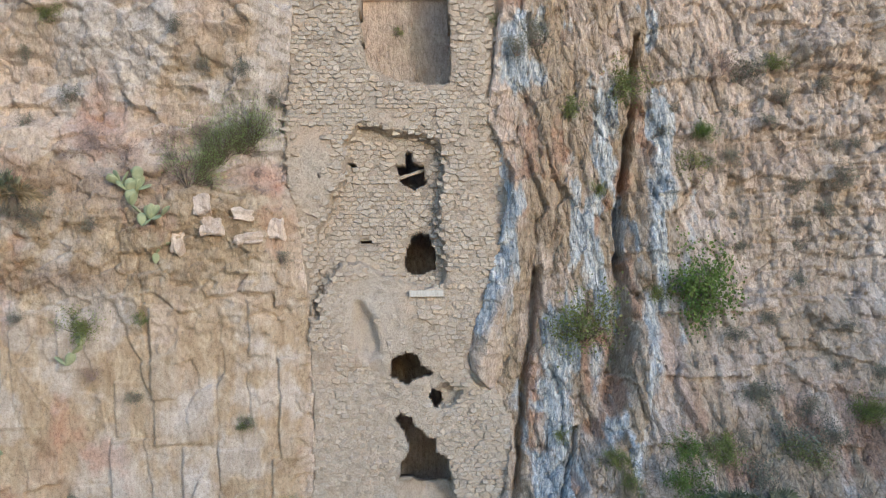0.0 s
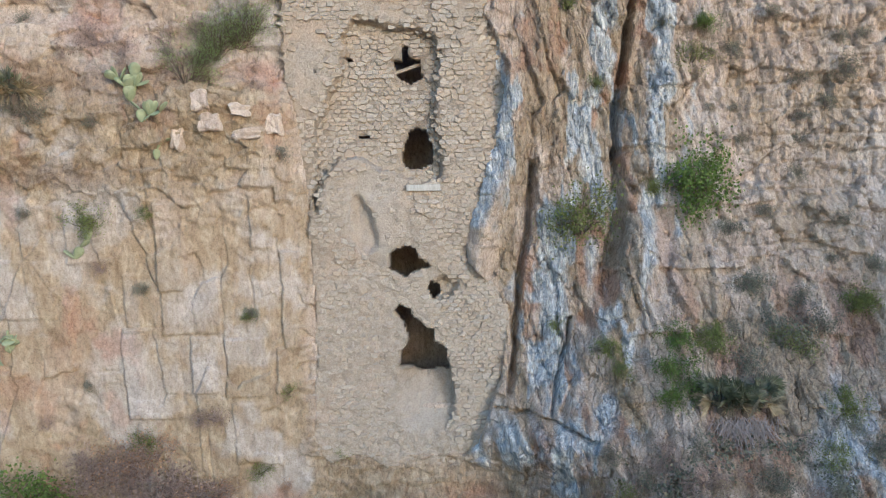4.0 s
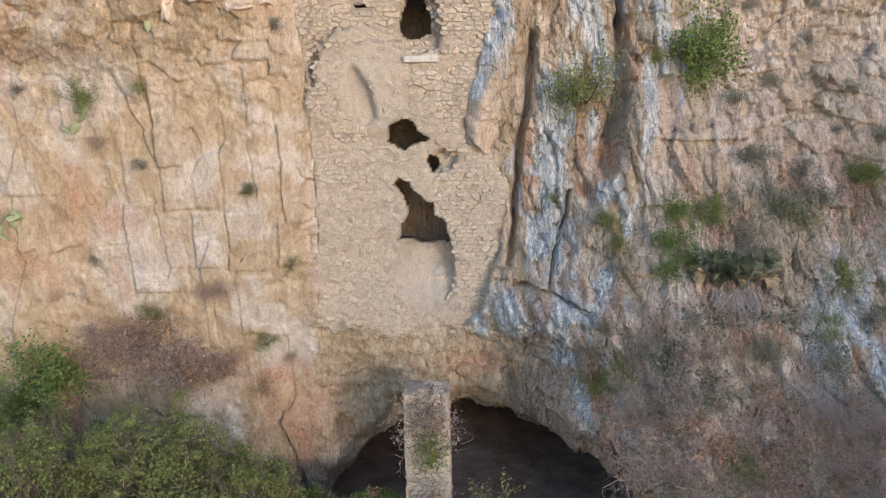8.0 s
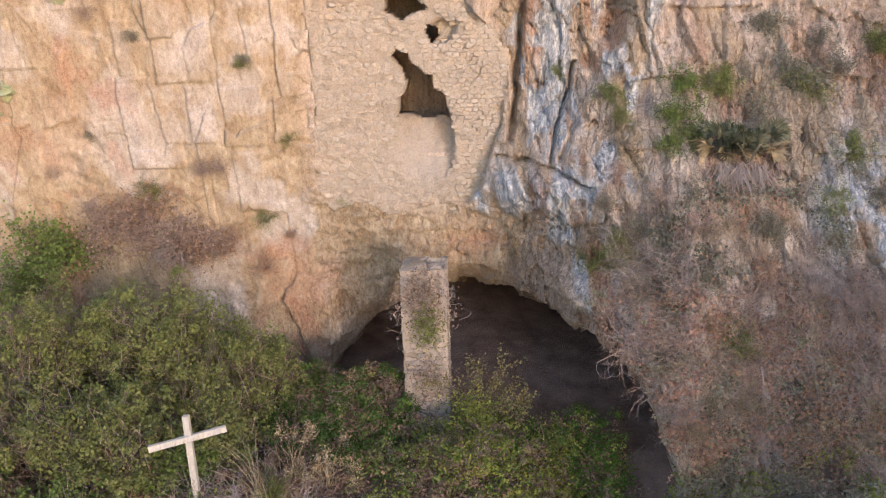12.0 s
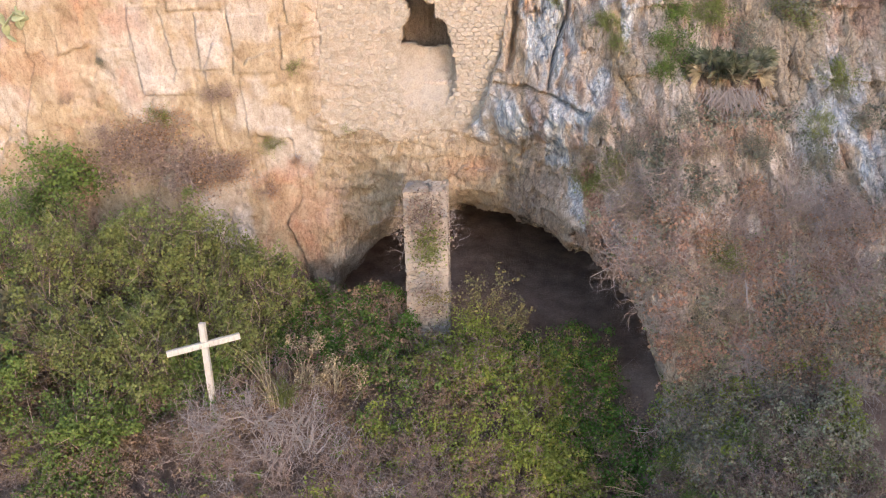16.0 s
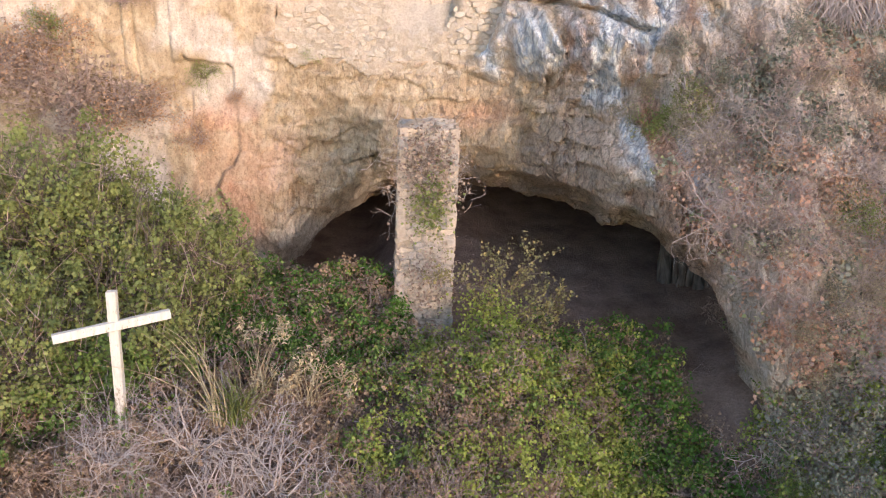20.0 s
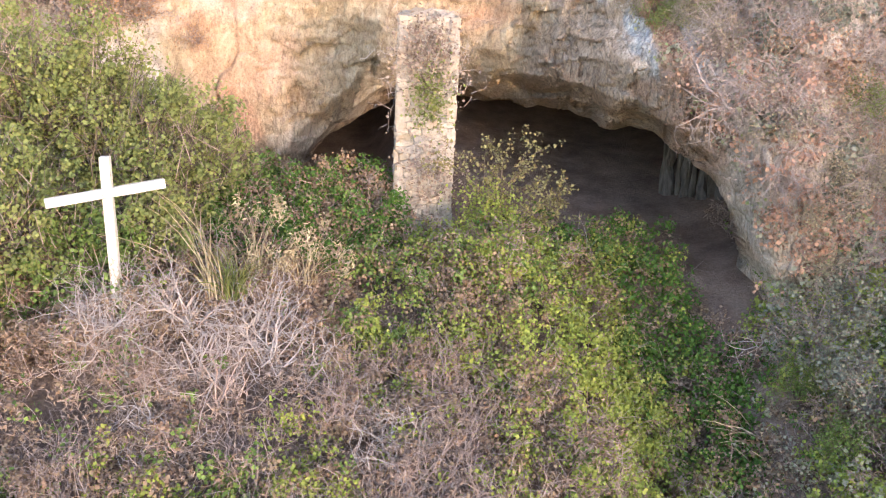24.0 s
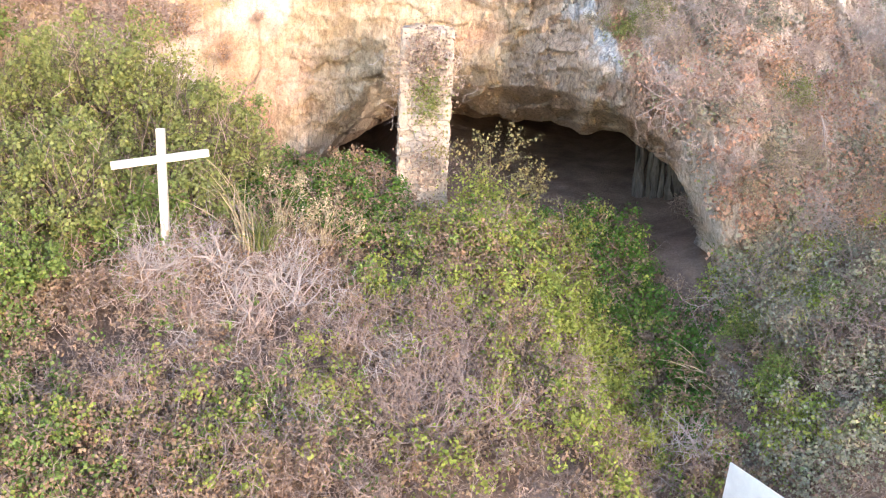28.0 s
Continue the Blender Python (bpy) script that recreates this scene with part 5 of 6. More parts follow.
def scatter(rng, n, x0, x1, y0, y1, keep):
    x, y = rng.uniform(x0, x1, n * 12), rng.uniform(y0, y1, n * 12)
    k = rng.uniform(size=n * 12) < keep(x, y)
    return x[k][:n], y[k][:n]


def dry_zone(x, y):
    """1 where the slope carries mostly dead brush."""
    return np.clip(1.25 * bump(x, y, -1.9, -6.6, 1.7, 1.4) + 1.2 * bump(x, y, 0.6, -8.2, 1.1, 1.2) + 0.7 * bump(x, y, -4.0, -8.6, 1.6, 0.9), 0, 1)


def floor_gap(x, y):
    """0 on the bare way into the cave."""
    return 1 - np.clip(1.7 * bump(x, y, 5.8, -3.5, 0.6, 1.4), 0, 1)


def in_cave(x, y):
    return ((y > -3.1) & (x > 0.2) & (x < 6.2)) | ((x > 4.5) & (x < 5.8) & (y < -9.0) & (y > -10.7))


def mound(x, y):
    """1 on the bramble bank in front of the cave."""
    return bump(x, y, 3.2, -5.6, 1.9, 2.1) ** 0.6


def thicket(name, seed, n, keep, leaf_mat, size, label, category, deep=0.28, twigs=0, narrow=0.5, x0=-10.5, x1=9.5, y0=-10.5, y1=-1.6):
    rng = np.random.default_rng(seed)
    per = 30
    n = n * 15 // 10
    x, y = scatter(rng, n // per, x0, x1, y0, y1, keep)
    z = canopy(x, y) - np.abs(rng.normal(size=len(x))) * deep * 0.7 + rng.normal(size=len(x)) * 0.10
    hub = np.repeat(np.stack([x, y, z], 1), per, 0)
    off = rng.normal(size=hub.shape)
    off *= (0.55 + 0.45 * rng.uniform(size=(len(off), 1))) / (np.linalg.norm(off, axis=1)[:, None] + 1e-6)
    off *= np.repeat(rng.uniform(0.11, 0.25, len(x)), per)[:, None] * [1.0, 1.0, 0.75]
    ob = thing(name, (0, 0, 0), label, category, kind="stuff")
    leaves("foliage", hub + off, size * 1.08, leaf_mat, ob, rng, 0.55, narrow=narrow, facing=off)
    if twigs:
        x, y = scatter(rng, twigs, x0, x1, y0, y1, keep)
        z = canopy(x, y) - rng.uniform(0.1, 0.6, len(x))
        out = []
        for a, b, c in zip(x, y, z):
            grow(rng, (a, b, c), (rng.normal() * 0.8, rng.normal() * 0.8 - 0.2, 0.8), rng.uniform(0.3, 0.6), 0.0065, 1, 2, 0.8, 0.3, out, [])
        tubes("canework", out, TWIG, ob)
    return ob


def patch(x, y, k, lo, hi, s=0.7):
    return step(lo, hi, fbm(x * s, y * s, k, 4))


vine = lambda x, y: np.clip(1.5 * bump(x, y, -1.0, -2.9, 1.5, 1.1), 0, 1)
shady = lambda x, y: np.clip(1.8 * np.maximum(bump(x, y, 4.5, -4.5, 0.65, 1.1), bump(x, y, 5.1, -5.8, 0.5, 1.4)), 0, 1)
not_cave = lambda x, y: (1.0 - in_cave(x, y))
gully = lambda x, y: 1 - 0.9 * np.exp(-((x - 5.6) / 0.4) ** 2) * step(-3, -4.5, y)
thicket("bramble_bank", 901, 66000, lambda x, y: not_cave(x, y) * mound(x, y) * (1 - 0.9 * shady(x, y)) * (0.25 + patch(x, y, 171, 0.38, 0.62)) * gully(x, y) * floor_gap(x, y) * (1 - dry_zone(x, y)), LEAF_BRIGHT, 0.046, "sunlit yellow-green bramble bank in front of the cave", "bramble", twigs=120)
thicket("bramble_thicket", 902, 120000, lambda x, y: not_cave(x, y) * (0.22 + patch(x, y, 173, 0.42, 0.6)) * step(6.3, 5.0, x) * (1 - 0.7 * mound(x, y)) * floor_gap(x, y) * (1 - 0.75 * dry_zone(x, y)) * (1 - 0.45 * step(-6.2, -7.4, y)), LEAF_AUTUMN, 0.044, "bramble thicket turning brown and yellow on the slope", "bramble", twigs=420)
thicket("green_undergrowth", 903, 64000, lambda x, y: not_cave(x, y) * (np.clip(0.8 * bump(x, y, -1.2, -2.6, 1.5, 1.0) * patch(x, y, 201, 0.40, 0.55, 1.4) + 0.9 * step(-2.5, -4, x) * patch(x, y, 175, 0.42, 0.6) + 0.22 * patch(x, y, 177, 0.5, 0.62, 1.1) * step(7, 5, x), 0, 1)) * floor_gap(x, y) * (1 - 0.8 * dry_zone(x, y)), LEAF_GREEN, 0.05, "dark green leafy undergrowth", "undergrowth", twigs=60)
thicket("shaded_bramble", 904, 22000, lambda x, y: np.clip(shady(x, y) + bump(x, y, 2.6, -3.4, 0.9, 0.4), 0, 1) * floor_gap(x, y), LEAF_SHADE, 0.052, "bramble at the cave mouth, its deep green darkened for the shade there", "bramble", deep=0.2, y1=-2.2)
thicket("bramble_patch", 910, 16000, lambda x, y: not_cave(x, y) * patch(x, y, 185, 0.52, 0.60, 1.0) * step(5.0, 4.2, x) * step(-5.4, -6.4, y) * (1 - 0.8 * dry_zone(x, y)), LEAF_BRIGHT, 0.045, "yellow-green bramble patches among dead stems", "bramble", deep=0.2)
# the vines take the same leaf tone, darkened for shade
thicket("cave_vines", 912, 12000, lambda x, y: vine(x, y) * (0.3 + patch(x, y, 199, 0.42, 0.55, 1.6)), LEAF_SHADE, 0.05, "dark green leafy vines beside the pillar at the cave mouth", "vine", deep=0.22, x0=-3.6, x1=0.5, y0=-4.8, y1=-1.4)
thicket("slope_scrub", 906, 34000, lambda x, y: step(5.1, 5.8, x) * step(-5.0, -6.0, y) * (0.08 + patch(x, y, 181, 0.46, 0.58, 1.2)) * not_cave(x, y), LEAF_SCRUB, 0.045, "mixed grey-green scrub on the lower slope", "scrub", deep=0.3, twigs=500)
thicket("slope_bramble", 911, 22000, lambda x, y: step(5.6, 6.0, x) * step(-4.6, -5.6, y) * patch(x, y, 187, 0.48, 0.58, 1.3) * not_cave(x, y), LEAF_BRIGHT, 0.046, "green bramble patches on the shaded lower slope", "bramble", deep=0.15)
thicket("dry_undergrowth", 905, 84000, lambda x, y: not_cave(x, y) * (0.25 + patch(x, y, 179, 0.45, 0.6)) * (1 - 0.6 * mound(x, y)) * floor_gap(x, y) * (0.45 + 0.4 * dry_zone(x, y) + 0.4 * step(-6.2, -7.4, y)), LEAF_DRY, 0.085, "dry brown leaf litter and dead stems on the slope", "dry brush", twigs=3400, narrow=0.11)


def dry_bush(seed, x, y, scale, pale, label):
    rng = np.random.default_rng(seed)
    ob = thing("dead_bush", (x, y, float(canopy(np.array([x]), np.array([y]))[0]) - 0.38), label, "dead bush", "dead bushes on the slope")
    out = []
    for i in range(15):
        a = rng.uniform(0, 6.28)
        grow(rng, (rng.normal() * 0.12, rng.normal() * 0.12, 0), (math.cos(a) * 0.7, math.sin(a) * 0.7 - 0.2, 0.8), rng.uniform(0.55, 0.9), 0.019 if pale else 0.014, 2, 2, 0.8, 0.42, out, [])
    tubes("branchwork", out, TWIG_PALE if pale else TWIG, ob)
    ob.scale = (scale,) * 3
    return ob


DEAD = ((-3.5, -6.8, 0.85, 1), (-3.25, -6.95, 0.7, 0), (-3.75, -6.9, 0.7, 0), (-2.5, -6.3, 1.0, 1), (-3.3, -6.5, 0.95, 1), (-1.7, -6.1, 0.95, 1), (-1.2, -5.8, 0.8, 0), (-2.2, -6.9, 0.9, 1), (-3.0, -7.3, 0.8, 0), (0.3, -7.6, 0.8, 1), (-0.6, -7.4, 0.8, 0), (1.1, -8.2, 0.8, 0), (-1.5, -8.3, 0.8, 0), (4.4, -7.9, 0.8, 1),
        (4.0, -8.4, 0.7, 0), (-4.8, -8.2, 0.8, 0), (-0.2, -8.6, 0.7, 0), (0.9, -6.9, 0.7, 0), (-3.8, -7.9, 0.7, 0), (-2.8, -5.8, 0.9, 1), (-2.0, -5.6, 0.85, 0), (-1.4, -6.6, 0.9, 1), (-0.7, -6.4, 0.8, 1), (-0.3, -6.9, 0.8, 0), (-2.6, -7.7, 0.85, 1), (-1.9, -7.4, 0.85, 0), (0.5, -8.2, 0.85, 0), (0.1, -8.1, 0.8, 1), (1.2, -7.4, 0.75, 0), (0.7, -9.0, 0.8, 0), (1.6, -8.8, 0.8, 0), (-1.0, -9.0, 0.8, 1), (-3.4, -8.6, 0.8, 0), (4.9, -8.1, 0.7, 1))
for i, (x, y, s, p) in enumerate(DEAD):
    dry_bush(950 + i, x, y, s, p, "bleached leafless bush with tangled twigs" if p else "dry brown leafless bush with tangled twigs")


# dead bushes on the slope right of the cave, on the foot of the cliff
def slope_bush(seed, x, z, scale, m_, lab):
    rng = np.random.default_rng(seed)
    ob = thing("dead_bush", (x, cliff_at(x, z) - 0.05, z - 0.1), lab, "dead bush", "dead bushes on the slope")
    out = []
    for i in range(12):
        grow(rng, (rng.normal() * 0.15, 0, rng.normal() * 0.15), (rng.normal() * 0.7, -0.8, 0.5 + rng.normal() * 0.4), rng.uniform(0.4, 0.7), 0.012, 2, 2, 0.8, 0.3, out, [])
    tubes("branchwork", out, m_, ob)
    ob.scale = (scale,) * 3
    return ob


def slope_mantle(name, seed, n, keep, leaf_mat, size, label, category, canes):
    """Low growth that clothes the foot of the cliff right of the cave."""
    r = np.random.default_rng(seed)
    x, z = r.uniform(4.4, 11.2, n * 4), r.uniform(-2.8, 5.4, n * 4)
    ok = (r.uniform(size=n * 4) < keep(x, z)) & ((z > arch_top(x) + 0.25) | (x > 6.25))
    per = 20
    x, z = leaned(x[ok][:n // per], z[ok][:n // per])
    hub = np.repeat(np.stack([x, cliff_y(x, z) - 0.03, z], 1), per, 0)
    off = r.normal(size=hub.shape)
    off *= (0.55 + 0.45 * r.uniform(size=(len(off), 1))) / (np.linalg.norm(off, axis=1)[:, None] + 1e-6)
    off *= np.repeat(r.uniform(0.10, 0.30, len(x)), per)[:, None] * [1.0, 0.9, 0.8]
    ob = thing(name, (0, 0, 0), label, category, kind="stuff")
    leaves("foliage", hub + off, size * 1.55, leaf_mat, ob, r, facing=off)
    if canes:
        m_ = min(canes, len(x))
        yy, out = cliff_y(x[:m_], z[:m_]), []
        for a_, b_, c_ in zip(x[:m_], yy, z[:m_]):
            grow(r, (a_, b_ + 0.05, c_), (r.normal() * 0.6, -0.8, 0.5 + r.normal() * 0.3), r.uniform(0.3, 0.55), 0.008, 1, 2, 0.8, 0.3, out, [])
        tubes("canework", out, TWIG_DARK, ob)
    return ob


low = lambda x, z: step(4.6, 2.6, z + 0.35 * np.abs(x - 7)) 
slope_mantle("slope_brush", 1301, 30000, lambda x, z: low(x, z) * (0.25 + patch(x, z, 191, 0.42, 0.58, 1.0)), LEAF_SLOPE, 0.042, "dry purple-brown brush covering the shaded slope", "dry brush", 900)
slope_mantle("slope_greenery", 1302, 26000, lambda x, z: step(3.6, 0.0, z) * patch(x, z, 193, 0.50, 0.62, 1.1) + 0.7 * step(1.0, -1.0, z) * patch(x, z, 195, 0.42, 0.58, 1.3), LEAF_SCRUB, 0.045, "grey-green scrub covering the shaded slope", "scrub", 200)
slope_mantle("slope_litter", 1303, 15000, lambda x, z: (1 - bump(x, z, 7.9, 4.4, 1.1, 0.8)) * step(7.2, 4.0, z) * step(4.8, 5.6, x) * patch(x, z, 197, 0.54, 0.64, 1.3), LEAF_GREY, 0.042, "low grey-green cushion growth among the rocks", "scrub", 200)
rng = np.random.default_rng(12)
for i in range(110):
    x = rng.uniform(5.0, 10.6)
    z = rng.uniform(-2.2, 4.4) - 0.2 * abs(x - 7.5)
    if arch_top(np.array([x]))[0] + 0.3 > z and x < 6.3:
        continue
    x, z = leaned(x, z)
    slope_bush(1000 + i, x, z, rng.uniform(0.55, 1.0), TWIG_PALE if i % 4 == 0 else TWIG_DARK, "dry purple-brown leafless bush on the shaded slope" if i % 4 else "bleached grey leafless bush on the shaded slope")
for i, (x, z, r, k) in enumerate(((6.35, -0.75, 0.55, "g"), (7.0, -0.6, 0.4, "g"), (7.9, 0.2, 0.45, "g"), (8.6, -0.6, 0.5, "o"), (6.8, -1.5, 0.5, "e"), (7.6, -1.3, 0.5, "o"), (8.4, 1.3, 0.45, "d"), (7.9, 1.7, 0.4, "d"), (6.2, 2.2, 0.4, "d"), (5.4, 3.0, 0.4, "d"),
                                  (9.2, 0.6, 0.45, "d"), (6.9, 1.0, 0.4, "d"), (5.8, 3.7, 0.4, "d"), (7.0, -1.9, 0.45, "e"), (8.1, -1.7, 0.45, "g"))):
    x, z = leaned(x, z)
    copy_thing(protos[k][i % 2], unscaled(put(protos[k][i % 2], x, cliff_at(x, z) - 0.1, z - 0.2, r, rng, (0.5, 0)), protos[k][i % 2]))


LOW = ((6.4, -6.0, 0.8, "g"), (6.9, -5.8, 0.7, "g"), (6.0, -6.5, 0.45, "e"), (8.0, -6.0, 0.75, "g"), (7.5, -7.0, 0.6, "e"), (8.4, -6.8, 0.5, "e"), (6.7, -7.2, 0.7, "g"), (7.2, -6.3, 0.4, "e"), (6.2, -7.6, 0.45, "e"), (8.6, -7.8, 0.6, "o"), (7.4, -8.2, 0.5, "e"))
for i, (x, y, r, k) in enumerate(LOW):
    copy_thing(protos[k][i % 2], unscaled(put(protos[k][i % 2], x, y, gz_at(x, y) + (0.55 if k == "g" else 0.4), r, rng), protos[k][i % 2]))


# ---- reeds and grass tufts ----
def tuft(name, seed, at, blades, height, lean, label, mat_=STRAW, wide=0.012, plumes=0):
    rng = np.random.default_rng(seed)
    ob = thing(name, at, label, "grass", "grass tufts and reeds")
    out, tips = [], []
    for i in range(blades):
        w = np.array([rng.normal() * 0.28 + lean[0], rng.normal() * 0.28 + lean[1], 1.0])
        p = np.array([rng.normal() * 0.10, rng.normal() * 0.10, -0.1])
        L = height * rng.uniform(0.55, 1.1)
        for j in range(5):
            w = w / np.linalg.norm(w)
            q = p + w * L / 5
            out.append((*p, *q, wide * (1 - j / 6), wide * (1 - (j + 1) / 6)))
            p = q
            w = w + np.array([w[0] * 0.22, w[1] * 0.22, -0.13])
        tips.append(p)
    tubes("grass", out, mat_, ob)
    if plumes:
        pts = np.concatenate([t + np.random.default_rng(seed + k).normal(size=(45, 3)) * [0.05, 0.04, 0.09] for k, t in enumerate(tips[:plumes])])
        leaves("seed_fluff", pts, 0.07, STRAW, ob, rng, 0.3, "pale feathery seed plumes", 0.15)
    return ob


def on_ground(x, y, up=0.0):
    return (x, y, gz_at(x, y) + up)


tuft("reed_clump", 1, (-2.15, -6.25, 0.2), 15, 1.7, (-0.24, -0.05), "tall dry straw-coloured reeds leaning sideways", wide=0.013)
tuft("reed_clump", 2, (-1.95, -6.1, 0.15), 90, 0.85, (0.02, -0.15), "green and straw-coloured reed clump", LEAF_OLIVE, 0.010)
tuft("reed_clump", 3, (-1.75, -5.4, 0.25), 22, 1.15, (0.12, 0.05), "dry reeds with feathery seed plumes", plumes=9, wide=0.009)
tuft("reed_clump", 4, (-1.05, -5.4, 0.1), 26, 0.9, (0.10, -0.05), "dry reeds with feathery seed plumes", plumes=12, wide=0.009)
tuft("reed_clump", 5, (5.9, -6.5, -2.1), 12, 1.35, (-0.75, -0.1), "arching pale reeds beside the gully", wide=0.02)
tuft("reed_clump", 14, (5.7, -6.8, -2.5), 10, 1.2, (-0.6, -0.1), "arching pale reeds beside the gully", wide=0.02)
tuft("reed_clump", 6, (6.3, -6.7, gz_at(6.3, -6.7) + 0.3), 40, 0.9, (-0.2, -0.1), "green grass tuft beside the gully", LEAF_OLIVE, 0.012)
tuft("reed_clump", 7, (8.6, cliff_at(8.6, 1.0) - 0.1, 1.0), 20, 1.1, (0.1, -0.3), "dry upright grass stalks on the slope", plumes=5, wide=0.008)
tuft("grass_tuft", 8, (8.2, cliff_at(8.2, 0.3) - 0.1, 0.3), 80, 0.7, (0.0, -0.5), "tawny dry grass hanging over the bank", wide=0.009)
tuft("grass_tuft", 9, (9.1, cliff_at(9.1, 0.1) - 0.1, 0.1), 80, 0.7, (0.0, -0.5), "tawny dry grass hanging over the bank", wide=0.009)
tuft("grass_tuft", 10, on_ground(0.5, -8.2, 0.3), 110, 0.6, (0.0, -0.3), "dry pinkish-brown grass tuft on the slope", TWIG, 0.007)
tuft("grass_tuft", 11, on_ground(1.2, -7.6, 0.3), 110, 0.6, (0.0, -0.3), "dry pinkish-brown grass tuft on the slope", TWIG, 0.007)
tuft("grass_tuft", 12, on_ground(0.9, -8.9, 0.3), 110, 0.6, (0.0, -0.3), "dry pinkish-brown grass tuft on the slope", TWIG, 0.007)


# bleached forked twig hanging on the right slope
def forked_twig():
    x, z = leaned(7.6, 1.9)
    ob = thing("dead_branch", (x, cliff_at(x, z) - 0.35, z), "bare bleached forked branch hanging down the slope", "branch")
    r = np.random.default_rng(3)
    out, _ = grow(r, (0.05, 0.1, 0.25), (-0.15, -0.3, -1.0), 0.55, 0.02, 2, 2, 0.4, 0.12)
    tubes("branch", out, TWIG_PALE, ob, sides=5)


forked_twig()


# ---- sapling at the cave mouth ----
def sapling():
    r = np.random.default_rng(21)
    ob = thing("sapling", on_ground(1.65, -3.0, 0.35), "young leafy sapling leaning out beside the pillar", "tree")
    out, tips = [], []
    for i, (a, b, L) in enumerate(((0.95, 0.75, 0.75), (0.7, 1.0, 0.85), (0.3, 1.0, 0.75), (1.0, 0.5, 0.7), (0.1, 1.0, 0.8))):
        grow(r, (0, 0, 0), (a, -0.1, b), L * 1.3, 0.022, 2, 2, 0.5, 0.12, out, tips)
    tubes("trunk", out, BARK, ob, sides=4)
    leaves("crown", clump_points(r, tips, 2000, 0.05), 0.048, LEAF_SAPLING, ob, r)
    leaves("lower_foliage", np.stack([r.normal(0.2, 0.28, 1500), r.normal(-0.2, 0.25, 1500), r.normal(0.5, 0.28, 1500)], 1), 0.05, LEAF_BRIGHT, ob, r)


sapling()


# ---- white cross ----
def beam(name, a, b, w, d, material, parent, label="", cuts=6, seed=1):
    """A squared timber from a to b with slightly worn edges."""
    r = random.Random(seed)
    a, b = Vector(a), Vector(b)
    way = (b - a).normalized()
    bm = bmesh.new()
    bmesh.ops.create_cube(bm, size=1.0)
    bmesh.ops.scale(bm, vec=(w, d, (b - a).length), verts=bm.verts)
    bmesh.ops.bevel(bm, geom=bm.edges[:], offset=0.008, segments=1, affect="EDGES")
    bmesh.ops.subdivide_edges(bm, edges=[e for e in bm.edges if abs((e.verts[0].co - e.verts[1].co).z) > 0.2], cuts=cuts)
    for v in bm.verts:
        v.co += Vector((r.uniform(-1, 1), r.uniform(-1, 1), 0)) * 0.0035
    side_ = Vector((0, -1, 0)) if abs(way.y) < 0.8 else Vector((0, 0, 1))
    xa = way.cross(side_).normalized()
    ya = way.cross(xa)
    rot = Matrix((xa, ya, way)).transposed().to_4x4()
    bm.transform(Matrix.Translation((a + b) / 2) @ rot)
    return part(name, bm, material, parent, label)


cross = thing("wooden_cross", (-3.46, -6.3, gz_at(-3.46, -6.3)), "white-painted wooden cross standing in the bushes", "cross")
gzc = gz_at(-3.46, -6.3)
beam("post", (0.06, 0.0, -0.3), (0.0, 0.0, 1.98 - gzc), 0.128, 0.11, PAINT, cross, "white post with flaking paint near its foot", 8, 2)
beam("arm", (-0.68, -0.30, 1.43 - gzc), (0.68, 0.22, 1.60 - gzc), 0.12, 0.09, PAINT, cross, "", 6, 3)

# ---- white board on the lower slope ----
board = thing("sign_board", (5.07, -9.76, gz_at(5.07, -9.76)), "blank white board standing tilted on the lower slope", "board")
gzb = gz_at(5.07, -9.76)
BOARD_TOP = -2.03
bm = bmesh.new()
bmesh.ops.create_cube(bm, size=1.0)
bmesh.ops.scale(bm, vec=(1.2, 0.03, 0.95), verts=bm.verts)
bmesh.ops.bevel(bm, geom=bm.edges[:], offset=0.006, segments=2, affect="EDGES")
bm.transform(Matrix.Translation((0.0, 0.0, BOARD_TOP - 0.475 - gzb)) @ Euler((radians(-4), radians(2), radians(-68))).to_matrix().to_4x4())
part("panel", bm, BOARD, board)
beam("leg", (-0.03, 0.32, -0.2), (-0.03, 0.32, BOARD_TOP - 0.3 - gzb), 0.05, 0.05, WOOD, board)
beam("leg", (0.19, -0.24, -0.2), (0.19, -0.24, BOARD_TOP - 0.3 - gzb), 0.05, 0.05, WOOD, board)


# ---- loose blocks on the ledges ----
def rock_block(seed, x, z, w, h, d):
    r = random.Random(seed)
    ob = thing("rock_block", (x, cliff_at(x, z) + 0.12, z), "angular pale limestone block resting on the cliff ledge", "rock", "rock blocks on the ledge")
    bm = bmesh.new()
    bmesh.ops.create_cube(bm, size=1.0)
    bmesh.ops.bevel(bm, geom=bm.edges[:], offset=0.09, segments=1, affect="EDGES")
    bmesh.ops.subdivide_edges(bm, edges=bm.edges[:], cuts=3, use_grid_fill=True)
    for v in bm.verts:
        v.co += v.co.normalized() * noise.cell(v.co * 1.9 + Vector((seed, 3, 1))) * 0.10
        v.co += Vector((noise.noise(v.co * 2.3 + Vector((seed, 0, 0))), noise.noise(v.co * 2.3 + Vector((0, seed, 0))), noise.noise(v.co * 2.3 + Vector((0, 0, seed))))) * 0.17
    bm.transform(Euler((r.uniform(-0.15, 0.15), r.uniform(-0.2, 0.2), r.uniform(-0.3, 0.3))).to_matrix().to_4x4() @ Matrix.Diagonal((w, d, h, 1)))
    part("block", bm, ROCK, ob)


